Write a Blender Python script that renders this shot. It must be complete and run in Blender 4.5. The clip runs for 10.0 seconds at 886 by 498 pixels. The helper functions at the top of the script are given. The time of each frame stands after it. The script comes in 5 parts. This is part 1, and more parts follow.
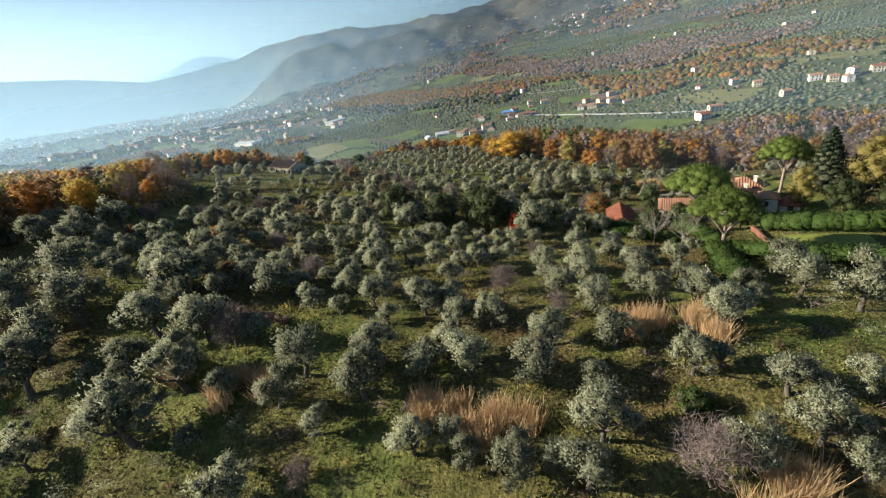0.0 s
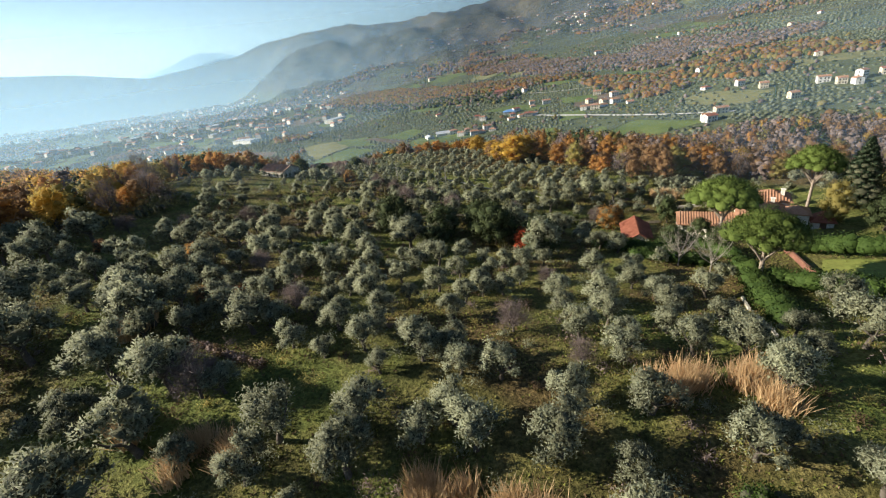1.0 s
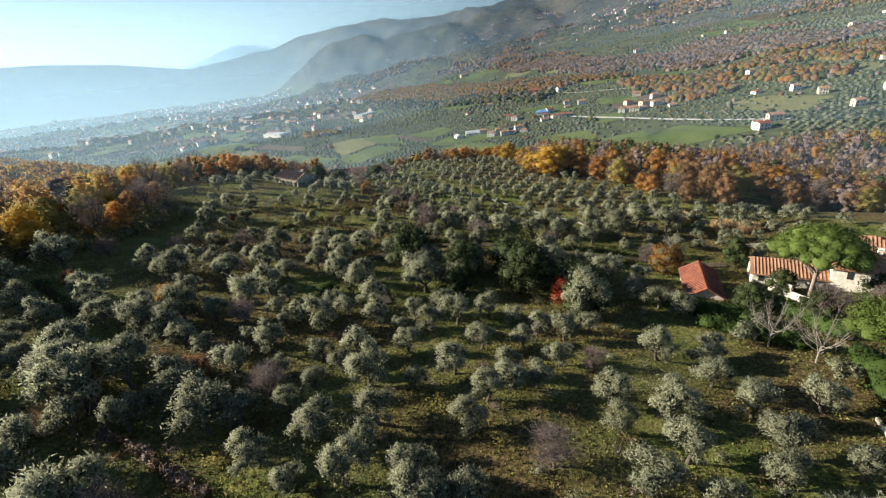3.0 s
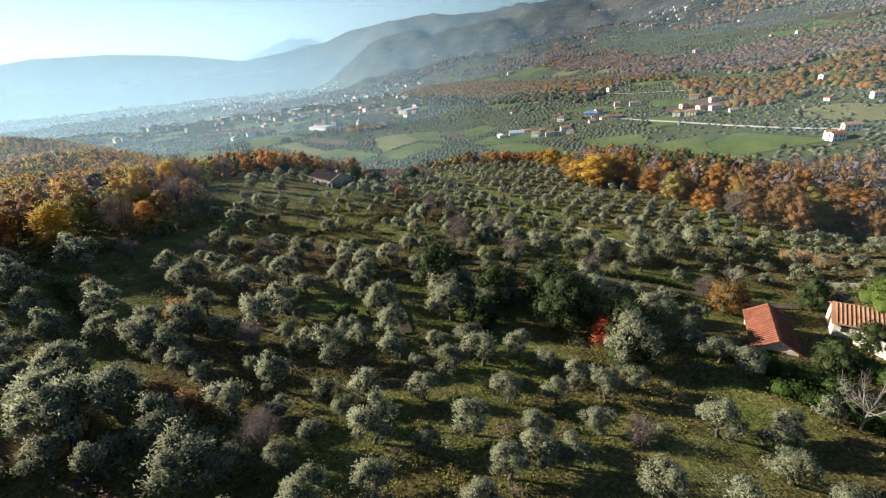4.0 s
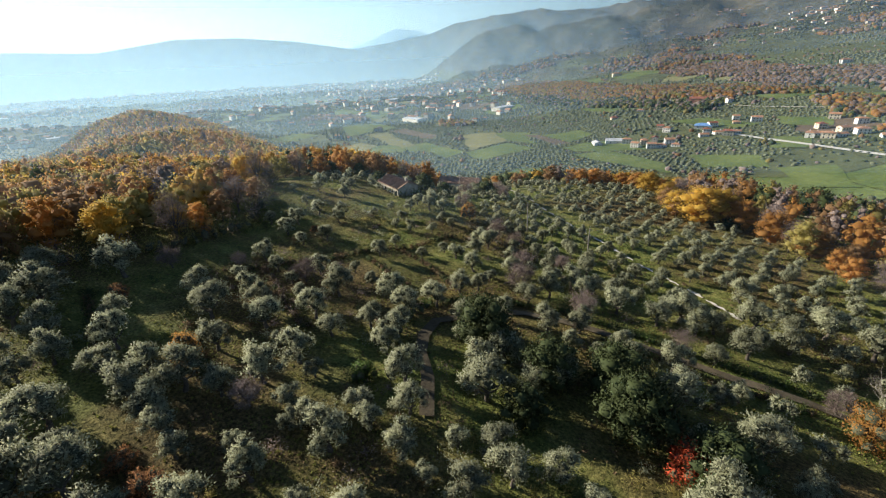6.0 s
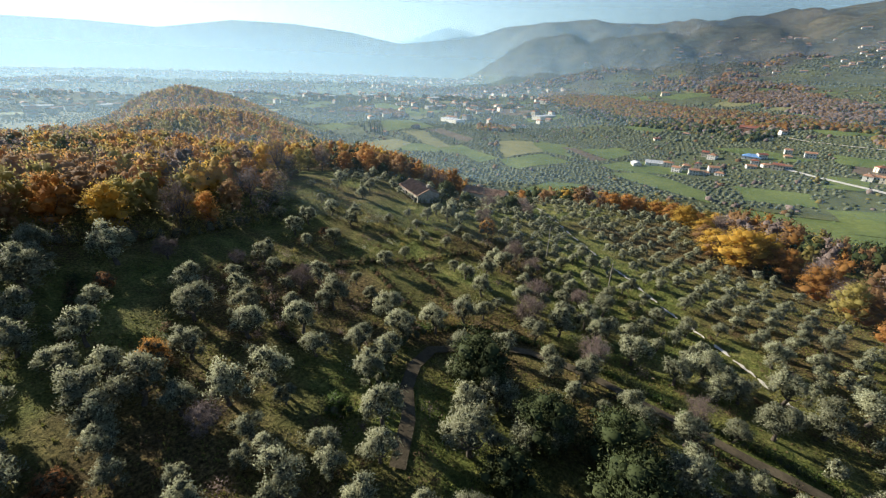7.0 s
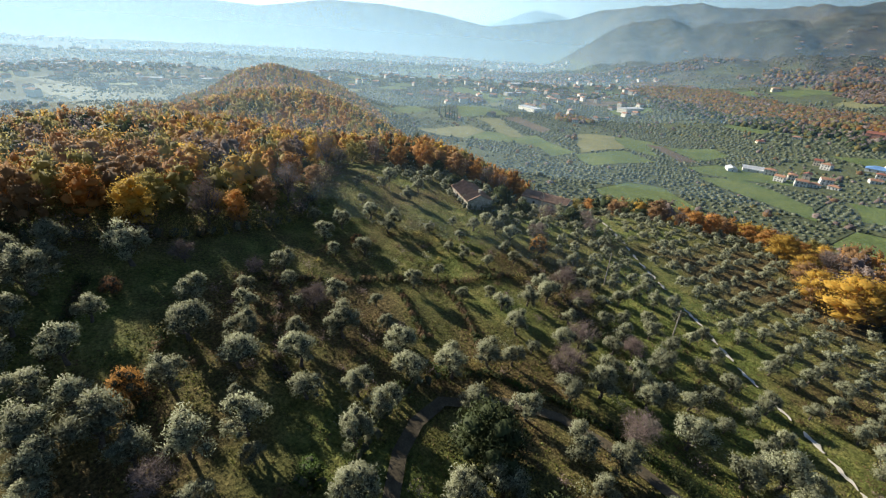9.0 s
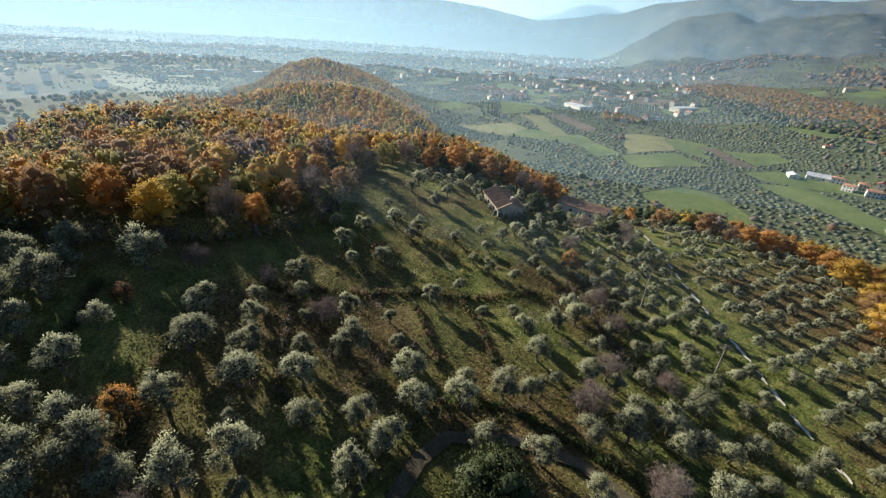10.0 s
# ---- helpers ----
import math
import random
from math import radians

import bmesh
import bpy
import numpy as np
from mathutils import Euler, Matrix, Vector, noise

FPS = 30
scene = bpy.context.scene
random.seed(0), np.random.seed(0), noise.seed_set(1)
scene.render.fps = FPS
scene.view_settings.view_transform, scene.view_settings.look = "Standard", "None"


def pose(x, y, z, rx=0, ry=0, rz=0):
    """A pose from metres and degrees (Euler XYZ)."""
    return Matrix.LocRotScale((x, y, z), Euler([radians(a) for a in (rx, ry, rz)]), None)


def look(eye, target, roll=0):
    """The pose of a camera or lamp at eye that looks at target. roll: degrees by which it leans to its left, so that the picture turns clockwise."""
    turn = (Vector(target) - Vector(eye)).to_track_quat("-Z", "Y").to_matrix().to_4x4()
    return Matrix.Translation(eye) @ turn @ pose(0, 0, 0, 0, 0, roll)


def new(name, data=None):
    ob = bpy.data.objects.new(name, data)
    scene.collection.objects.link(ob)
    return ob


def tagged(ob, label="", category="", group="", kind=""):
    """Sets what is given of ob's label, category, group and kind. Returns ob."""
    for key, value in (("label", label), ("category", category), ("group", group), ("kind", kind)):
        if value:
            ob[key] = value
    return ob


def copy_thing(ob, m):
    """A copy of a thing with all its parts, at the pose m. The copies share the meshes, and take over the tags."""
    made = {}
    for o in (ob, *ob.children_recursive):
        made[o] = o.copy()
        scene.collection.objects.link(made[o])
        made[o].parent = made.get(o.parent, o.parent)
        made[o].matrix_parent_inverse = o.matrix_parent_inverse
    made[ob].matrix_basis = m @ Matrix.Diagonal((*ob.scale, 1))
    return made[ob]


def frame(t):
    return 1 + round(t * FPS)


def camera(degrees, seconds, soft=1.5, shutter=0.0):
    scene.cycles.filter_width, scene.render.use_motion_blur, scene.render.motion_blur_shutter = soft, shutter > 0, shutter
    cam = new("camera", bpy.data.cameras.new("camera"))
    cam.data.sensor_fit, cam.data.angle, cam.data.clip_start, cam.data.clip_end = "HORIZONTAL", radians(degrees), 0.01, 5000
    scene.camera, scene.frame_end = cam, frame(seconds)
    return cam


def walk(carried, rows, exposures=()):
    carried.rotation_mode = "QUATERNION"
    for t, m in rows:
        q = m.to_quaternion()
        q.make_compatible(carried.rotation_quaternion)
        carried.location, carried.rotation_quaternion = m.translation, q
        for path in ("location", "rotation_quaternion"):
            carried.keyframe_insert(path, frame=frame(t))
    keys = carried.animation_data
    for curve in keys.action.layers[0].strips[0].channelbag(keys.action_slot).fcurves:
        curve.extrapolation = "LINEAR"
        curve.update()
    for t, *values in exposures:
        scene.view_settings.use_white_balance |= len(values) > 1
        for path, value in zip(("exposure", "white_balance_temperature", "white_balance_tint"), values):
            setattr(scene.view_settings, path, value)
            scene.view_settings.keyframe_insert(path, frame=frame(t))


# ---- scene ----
cam = camera(90.1, 10.0, soft=1.15)
METRES, EYE, TILT, LEAN, TURN = 75.0, 26.0, -23.0, 7.0, 0.0
ROWS = [
    (0.0, 0.0, 0.0, 0.0, -0.0, 0.0, -0.0),
    (0.5, -0.0014, 0.0528, 0.0245, -0.04, 0.06, -0.13),
    (1.0, -0.0021, 0.1038, 0.0504, -0.05, -0.2, -0.39),
    (1.5, -0.0021, 0.153, 0.077, -0.03, -0.35, -0.73),
    (2.0, -0.0013, 0.2009, 0.1039, 0.13, -0.49, -1.03),
    (2.5, 0.0004, 0.2471, 0.131, 1.29, -0.6, -1.61),
    (4.0, 0.0078, 0.3819, 0.2148, 8.16, -1.65, -5.66),
    (4.5, 0.0105, 0.4255, 0.2429, 10.91, -2.22, -7.19),
    (5.0, 0.0128, 0.468, 0.2709, 14.14, -2.94, -8.72),
    (5.5, 0.0146, 0.5098, 0.2982, 17.03, -3.59, -9.58),
    (7.0, 0.0164, 0.631, 0.378, 22.65, -4.9, -18.41),
    (7.5, 0.0145, 0.6698, 0.4033, 24.54, -5.67, -20.92),
    (8.0, 0.0111, 0.7071, 0.4283, 26.8, -6.87, -22.3),
    (8.5, 0.0049, 0.7436, 0.4523, 29.48, -8.54, -22.51),
    (9.0, -0.0026, 0.7792, 0.4759, 32.58, -10.26, -22.54),
    (9.5, -0.012, 0.8138, 0.4982, 35.51, -11.74, -23.17),
    (10.0, -0.0222, 0.8479, 0.5207, 38.39, -13.18, -24.01),
]
walk(cam, [(t, pose(0, 0, EYE, TILT, LEAN, TURN) @ pose(METRES * x, METRES * y, METRES * z, 90 + pitch, roll, yaw)) for t, x, y, z, yaw, pitch, roll in ROWS])


# low winter sun ahead and to the left, clear sky
SUN_AZ, SUN_EL = -85.0, 23.0
sun_way = Vector((math.sin(radians(SUN_AZ)) * math.cos(radians(SUN_EL)), math.cos(radians(SUN_AZ)) * math.cos(radians(SUN_EL)), math.sin(radians(SUN_EL))))
sun = new("sun", bpy.data.lights.new("sun", "SUN"))
sun.matrix_world = look(sun_way * 500, (0, 0, 0))
sun.data.energy, sun.data.angle, sun.data.color = 6.2, radians(0.6), (1.0, 0.92, 0.76)
world = bpy.data.worlds.new("sky")
scene.world = world
world.use_nodes = True
sky = world.node_tree.nodes.new("ShaderNodeTexSky")
sky.sky_type, sky.sun_disc = "NISHITA", False
sky.sun_elevation, sky.sun_rotation = radians(SUN_EL), radians(SUN_AZ)
sky.altitude, sky.air_density, sky.dust_density, sky.ozone_density = 100, 1.1, 0.3, 3.0
world.node_tree.nodes["Background"].inputs["Strength"].default_value = 0.072
world.node_tree.links.new(sky.outputs[0], world.node_tree.nodes["Background"].inputs["Color"])
scene.view_settings.exposure = 0.92


# thin winter haze imitated by upright translucent sheets that scatter sun and sky light
def haze_sheet(radius, share, top):
    m = bpy.data.materials.new("haze_sheet_tint")
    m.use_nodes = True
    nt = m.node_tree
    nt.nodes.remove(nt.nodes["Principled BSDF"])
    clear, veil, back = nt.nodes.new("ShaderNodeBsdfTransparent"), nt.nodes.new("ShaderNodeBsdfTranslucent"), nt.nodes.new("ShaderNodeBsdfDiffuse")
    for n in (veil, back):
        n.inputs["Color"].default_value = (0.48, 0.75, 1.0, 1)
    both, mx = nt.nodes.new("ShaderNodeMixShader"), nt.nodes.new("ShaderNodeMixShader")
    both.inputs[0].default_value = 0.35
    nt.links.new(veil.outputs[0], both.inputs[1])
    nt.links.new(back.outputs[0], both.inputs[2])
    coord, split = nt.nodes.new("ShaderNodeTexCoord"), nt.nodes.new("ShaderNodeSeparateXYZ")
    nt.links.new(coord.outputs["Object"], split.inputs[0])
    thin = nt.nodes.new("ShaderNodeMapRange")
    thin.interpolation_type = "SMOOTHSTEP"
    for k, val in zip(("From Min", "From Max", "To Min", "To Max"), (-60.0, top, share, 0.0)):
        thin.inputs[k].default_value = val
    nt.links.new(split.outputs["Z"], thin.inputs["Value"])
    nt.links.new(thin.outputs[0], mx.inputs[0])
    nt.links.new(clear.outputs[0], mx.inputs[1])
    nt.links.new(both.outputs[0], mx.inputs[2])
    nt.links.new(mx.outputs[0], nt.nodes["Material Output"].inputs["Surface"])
    me = bpy.data.meshes.new("haze_sheet")
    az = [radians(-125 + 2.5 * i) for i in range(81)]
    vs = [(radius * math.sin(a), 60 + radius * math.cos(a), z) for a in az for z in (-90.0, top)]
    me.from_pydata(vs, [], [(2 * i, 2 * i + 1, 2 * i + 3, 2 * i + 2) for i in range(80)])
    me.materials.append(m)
    return tagged(new("haze_sheet", me), "upright translucent blue sheet standing in for thin haze", "haze", kind="structure")


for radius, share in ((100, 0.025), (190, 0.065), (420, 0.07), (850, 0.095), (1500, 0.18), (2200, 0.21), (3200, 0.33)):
    haze_sheet(radius, share, 40 + radius * 0.2)
# outermost sheet, added to pale far_mountain
haze_sheet(4760, 0.75, 1000)


# the lie of the land
SPINE = [(190, -120), (70, 70), (-30, 115), (-110, 140), (-200, 168), (-350, 275), (-540, 415), (-690, 500)]
SHOULDER = [(-30, 115), (2, 158), (12, 170)]
AZ = [-180, -90, -63, -57, -50, -44, -38, -32, -28, -23, -20, -14, -5, 2, 8, 12, 25, 60, 120, 180]
EL = [2.0, 2.0, 2.3, 2.1, 3.2, 3.2, 2.7, 1.7, 2.2, 2.9, 3.9, 4.5, 4.4, 4.7, 5.2, 5.7, 7.5, 8, 5, 2.0]


def ramp(a, b, t):
    t = np.clip((np.asarray(t, float) - a) / (b - a), 0, 1)
    return t * t * (3 - 2 * t)


def spine_distance(x, y):
    best = np.full(np.shape(x), 1e9)
    for (ax, ay), (bx, by) in [*zip(SPINE, SPINE[1:]), *zip(SHOULDER, SHOULDER[1:])]:
        dx, dy = bx - ax, by - ay
        s = np.clip(((x - ax) * dx + (y - ay) * dy) / (dx * dx + dy * dy), 0, 1)
        best = np.minimum(best, np.hypot(x - ax - s * dx, y - ay - s * dy))
    return best


def spur_flank(x, y):
    """The wooded spur drops steeply to the plain on its west side and gently on its east side."""
    crest = np.interp(x, [-690, -540, -350, -200, -110], [500, 415, 275, 168, 140])
    west = ramp(-10, 60, crest - y)
    return 1 + ramp(-170, -300, x) * 0.9 * west


def soft(v, lo, hi):
    m, h = (lo + hi) / 2, (hi - lo) / 2
    t = (v - m) / h
    return m + h * t / (1 + np.abs(t) ** 6) ** (1 / 6)


def height(x, y):
    """Ground level: the olive hill, its wooded spur, the valley and the mountains."""
    x, y = np.asarray(x, float), np.asarray(y, float)
    xs, ys = soft(x, -100, 95), soft(y, -90, 215)
    hill = 6.0 - 0.0767 * xs - 0.1866 * ys + 0.00076 * xs * xs - 0.000047 * xs * ys + 0.00041 * ys * ys
    hill = hill + 0.35 * np.sin(x * 0.11 + 1.3) * np.sin(y * 0.13) + 0.2 * np.sin(x * 0.31 + y * 0.23)
    hill = hill - 4.5 * ramp(-85, -130, x) - 5 * ramp(-130, -330, x) - 1.5 * ramp(150, 215, y) * ramp(-20, -75, x)
    hill = hill - 3.2 * np.exp(-(((x - 52) / 27) ** 2) - ((y - 100) / 25) ** 2)
    hill = hill - 3.5 * np.exp(-(((x + 98) / 30) ** 2) - ((y - 195) / 30) ** 2)
    u = 0.906 * x + 0.423 * y
    base = np.interp(u, [-4000, -100, 150, 300, 450, 800, 1300, 2200, 4800], [-80, -78, -72, -60, -43, -3, 55, 190, 330])
    base = base + 28 * np.exp(-(((x - 175) / 110) ** 2) - ((y - 240) / 110) ** 2)
    r, az = np.hypot(x, y), np.degrees(np.arctan2(x, y))
    base = base + ramp(250, 700, r) * (4 * np.sin(x * 0.011 + 0.8) * np.sin(y * 0.009) + 2.0 * np.sin(x * 0.027 + y * 0.019))
    crest = 26 + 4600 * np.tan(np.radians(np.interp(az, AZ, EL)))
    right = ramp(-26, -16, az)
    far = right * ramp(1500, 4600, r) ** 1.15 + (1 - right) * ramp(3600, 4600, r)
    ridge = np.sin(az * 0.55 + 0.0011 * r) * np.sin(0.0031 * r + az * 0.2) + 0.5 * np.sin(az * 1.37 + 0.004 * r) + 0.55 * np.sin(az * 2.9 - 0.0016 * r) * np.sin(0.0047 * r + az)
    base = base + (crest - base) * far + 20 * ridge * ramp(1500, 3000, r) * (1 - ramp(3900, 4600, r)) * right
    hill = hill - 7.5 * ramp(-112, -150, x) * ramp(140, 185, y) + 3.0 * np.sin(x * 0.033 + y * 0.017) * ramp(-180, -280, x) - 12 * ramp(-540, -680, x) - 5 * np.exp(-(((x + 225) / 50) ** 2) - ((y - 135) / 45) ** 2)
    narrow = ramp(-240, -400, x)
    w = 1 - ramp(45 - 60 * narrow, 190 + 35 * narrow, spine_distance(x, y) * spur_flank(x, y))
    return base + (hill - base) * w


# ---- helpers for meshes and materials ----
rng = np.random.default_rng(7)


def ground_z(x, y):
    return float(height(x, y))


def mesh_of(name, verts, faces, mats=(), slots=None, smooth=False):
    me = bpy.data.meshes.new(name)
    me.from_pydata(verts.tolist() if isinstance(verts, np.ndarray) else verts, [], faces.tolist() if isinstance(faces, np.ndarray) else faces)
    for m in mats:
        me.materials.append(m)
    if slots is not None:
        me.polygons.foreach_set("material_index", np.asarray(slots, dtype=np.int32))
    if smooth:
        me.polygons.foreach_set("use_smooth", np.ones(len(me.polygons), dtype=bool))
    me.update()
    return me


def thing(name, x, y, z, turn=0.0, scale=1.0, label="", category="", group="", kind=""):
    ob = new(name)
    ob.matrix_basis = Matrix.LocRotScale((x, y, z), Euler((0, 0, turn)), (scale, scale, scale))
    return tagged(ob, label, category, group, kind)


def child(name, me, parent, label=""):
    ob = new(name, me)
    ob.parent = parent
    return tagged(ob, label)


def part(name, bm, material, parent, label=""):
    me = bpy.data.meshes.new(name)
    bm.to_mesh(me)
    bm.free()
    me.materials.append(material)
    return child(name, me, parent, label)


def box(bm, x0, y0, z0, x1, y1, z1):
    vs = [bm.verts.new(p) for p in ((x0, y0, z0), (x1, y0, z0), (x1, y1, z0), (x0, y1, z0), (x0, y0, z1), (x1, y0, z1), (x1, y1, z1), (x0, y1, z1))]
    for f in ((3, 2, 1, 0), (4, 5, 6, 7), (0, 1, 5, 4), (1, 2, 6, 5), (2, 3, 7, 6), (3, 0, 4, 7)):
        bm.faces.new([vs[i] for i in f])


class Bag:
    """Collects vertices, faces and (for foliage) soft outward normals of many pieces for one mesh."""

    def __init__(self):
        self.v, self.f, self.s, self.m, self.n = [], [], [], [], 0

    def add(self, v, f, slot=0, soft_normals=None):
        v = np.asarray(v, float)
        f = np.asarray(f)
        self.v.append(v)
        self.f.extend((f + self.n).tolist())
        self.s.extend([slot] * len(f) if np.isscalar(slot) else list(slot))
        self.n += len(v)
        if soft_normals is not None:
            self.m.append(soft_normals)

    def clump(self, centre, radii, core, rough, rs, n, length, width, slot=0, inner=None, spread=0.4, up=0.25, level=1, lift=0.25, heart=None):
        """A foliage clump: an uneven core and n leaf blades round it, shaded as one soft mass; heart: the middle of the whole crown."""
        centre, radii = np.asarray(centre, float), np.asarray(radii, float)
        if core:
            v, f = lump(level, radii * core, rough, rs)
            self.add(v + centre, f, slot if inner is None else inner, unit(v / radii + (0, 0, lift)))
        if n:
            v, f, d = leaves(centre, radii, n, length, width, rs, spread, up)
            if heart is not None:
                d = unit(0.45 * d + 0.6 * unit(v[::3] - np.asarray(heart)) + rs.normal(0, 0.22, (n, 3)))
            self.add(v, f, slot, np.repeat(unit(d + (0, 0, lift)), 3, axis=0))

    def mesh(self, name, mats, smooth=False):
        soft_all = len(self.m) and sum(len(m) for m in self.m) == self.n
        me = mesh_of(name, np.vstack(self.v), self.f, mats, self.s, smooth or soft_all)
        if soft_all:
            me.normals_split_custom_set_from_vertices(np.vstack(self.m))
        return me


def unit(v):
    return v / (np.linalg.norm(v, axis=1)[:, None] + 1e-9)


def ico(level):
    bm = bmesh.new()
    bmesh.ops.create_icosphere(bm, subdivisions=level, radius=1.0)
    v = np.array([p.co[:] for p in bm.verts])
    f = np.array([[q.index for q in p.verts] for p in bm.faces])
    bm.free()
    return v, f


ICO = {n: ico(n) for n in (1, 2, 3)}


def tube(points, radii, sides=6):
    pts = np.asarray(points, float)
    rings = []
    for i, p in enumerate(pts):
        d = pts[min(i + 1, len(pts) - 1)] - pts[max(i - 1, 0)]
        d = d / (np.linalg.norm(d) + 1e-9)
        a = np.cross(d, (0.31, 0.95, 0.05))
        a /= np.linalg.norm(a) + 1e-9
        b = np.cross(d, a)
        k = np.arange(sides) * 2 * math.pi / sides
        rings.append(p + radii[i] * (np.cos(k)[:, None] * a + np.sin(k)[:, None] * b))
    v = np.vstack(rings)
    f = []
    for i in range(len(pts) - 1):
        for k in range(sides):
            f.append((i * sides + k, i * sides + (k + 1) % sides, (i + 1) * sides + (k + 1) % sides, (i + 1) * sides + k))
    return v, np.array(f)


def lump(level, radii, rough, rs):
    """A rounded clump with an uneven surface."""
    v, f = ICO[level]
    ph = rs.uniform(0, 6.28, 6)
    bump = 1 + rough * (np.sin(v[:, 0] * 3.1 + ph[0]) * np.sin(v[:, 1] * 3.7 + ph[1]) + 0.7 * np.sin(v[:, 2] * 4.3 + ph[2] + v[:, 0] * 2.2)) + rs.normal(0, rough * 0.5, len(v))
    return v * bump[:, None] * np.asarray(radii), f


def leaves(centre, radii, n, length, width, rs, spread=0.25, up=0.25):
    """n small leaf sprays over a clump's surface, each a slim pointed blade."""
    d = rs.normal(size=(n, 3))
    d[:, 2] += up
    d /= np.linalg.norm(d, axis=1)[:, None]
    p = np.asarray(centre) + d * np.asarray(radii) * rs.uniform(1 - spread, 1 + spread * 0.6, (n, 1))
    a = d * 0.6 + rs.normal(size=(n, 3)) * 0.6 + (0, 0, 0.25)
    a /= np.linalg.norm(a, axis=1)[:, None]
    b = np.cross(a, rs.normal(size=(n, 3)))
    b /= np.linalg.norm(b, axis=1)[:, None] + 1e-9
    size = rs.uniform(0.6, 1.3, (n, 1))
    la, wb = a * length * size, b * width * size
    flip = np.sign(np.sum(np.cross(wb, la) * d, axis=1))[:, None]
    wb = wb * np.where(flip == 0, 1, -flip)
    v = np.stack([p - la * 0.5 + wb * 0.5, p - la * 0.4 - wb * 0.5, p + la * 0.6], axis=1).reshape(-1, 3)
    return v, np.arange(3 * n).reshape(n, 3), unit(d / np.asarray(radii) + rs.normal(0, 0.25, (n, 3)))


# ---- materials ----
def nodes_of(name, rough=0.85, spec=0.2):
    m = bpy.data.materials.new(name)
    m.use_nodes = True
    nt = m.node_tree
    b = nt.nodes["Principled BSDF"]
    b.inputs["Roughness"].default_value = rough
    b.inputs["Specular IOR Level"].default_value = spec
    return m, nt, b


def ramp_node(nt, source, stops):
    r = nt.nodes.new("ShaderNodeValToRGB")
    while len(r.color_ramp.elements) < len(stops):
        r.color_ramp.elements.new(0.5)
    for e, (pos, col) in zip(r.color_ramp.elements, stops):
        e.position, e.color = pos, (*col, 1)
    nt.links.new(source, r.inputs[0])
    return r.outputs[0]


def noise_node(nt, scale, detail=4, vector=None, rough=0.55):
    n = nt.nodes.new("ShaderNodeTexNoise")
    n.inputs["Scale"].default_value, n.inputs["Detail"].default_value, n.inputs["Roughness"].default_value = scale, detail, rough
    if vector is None:
        vector = nt.nodes.new("ShaderNodeTexCoord").outputs["Object"]
    nt.links.new(vector, n.inputs["Vector"])
    return n.outputs["Fac"]


def mix_node(nt, fac, a, b, mode="MIX"):
    n = nt.nodes.new("ShaderNodeMix")
    n.data_type, n.blend_type = "RGBA", mode
    for sock, val in ((n.inputs[0], fac), (n.inputs[6], a), (n.inputs[7], b)):
        if isinstance(val, bpy.types.NodeSocket):
            nt.links.new(val, sock)
        elif isinstance(val, (int, float)):
            sock.default_value = val
        else:
            sock.default_value = (*val, 1)
    return n.outputs[2]


def leaf_material(name, dark, mid, light, through_light=0.3, rough=0.75, spec=0.15, calm=0.35):
    """Foliage: colour differs from spray to spray and from plant to plant; some light passes through."""
    m, nt, b = nodes_of(name, rough, spec)
    geo = nt.nodes.new("ShaderNodeNewGeometry")
    info = nt.nodes.new("ShaderNodeObjectInfo")
    col = ramp_node(nt, geo.outputs["Random Per Island"], [(0.0, dark), (0.5, mid), (1.0, light)])
    col = mix_node(nt, calm, col, mid)
    patch = noise_node(nt, 0.9, 3)
    col = mix_node(nt, ramp_node(nt, patch, [(0.3, (0, 0, 0)), (0.75, (0.6, 0.6, 0.6))]), col, mid)
    hue = nt.nodes.new("ShaderNodeHueSaturation")
    val = nt.nodes.new("ShaderNodeMapRange")
    val.inputs["To Min"].default_value, val.inputs["To Max"].default_value = 0.75, 1.25
    nt.links.new(info.outputs["Random"], val.inputs["Value"])
    nt.links.new(val.outputs[0], hue.inputs["Value"])
    nt.links.new(col, hue.inputs["Color"])
    nt.links.new(hue.outputs[0], b.inputs["Base Color"])
    tr = nt.nodes.new("ShaderNodeBsdfTranslucent")
    nt.links.new(hue.outputs[0], tr.inputs["Color"])
    mx = nt.nodes.new("ShaderNodeMixShader")
    mx.inputs[0].default_value = through_light
    nt.links.new(b.outputs[0], mx.inputs[1])
    nt.links.new(tr.outputs[0], mx.inputs[2])
    nt.links.new(mx.outputs[0], nt.nodes["Material Output"].inputs["Surface"])
    return m


def rough_material(name, dark, light, scale, bump=0.3, rough=0.9, fine=8.0, spec=0.15):
    """Two scales of variation and a relief."""
    m, nt, b = nodes_of(name, rough, spec)
    big, small = noise_node(nt, scale, 5), noise_node(nt, scale * fine, 4)
    col = ramp_node(nt, big, [(0.3, dark), (0.7, light)])
    tone = ramp_node(nt, small, [(0.25, (0.7, 0.7, 0.7)), (0.75, (1.2, 1.2, 1.2))])
    col = mix_node(nt, 1.0, col, tone, "MULTIPLY")
    nt.links.new(col, b.inputs["Base Color"])
    bp = nt.nodes.new("ShaderNodeBump")
    bp.inputs["Strength"].default_value, bp.inputs["Distance"].default_value = bump, 1.0 / (scale * fine)
    nt.links.new(small, bp.inputs["Height"])
    nt.links.new(bp.outputs[0], b.inputs["Normal"])
    return m


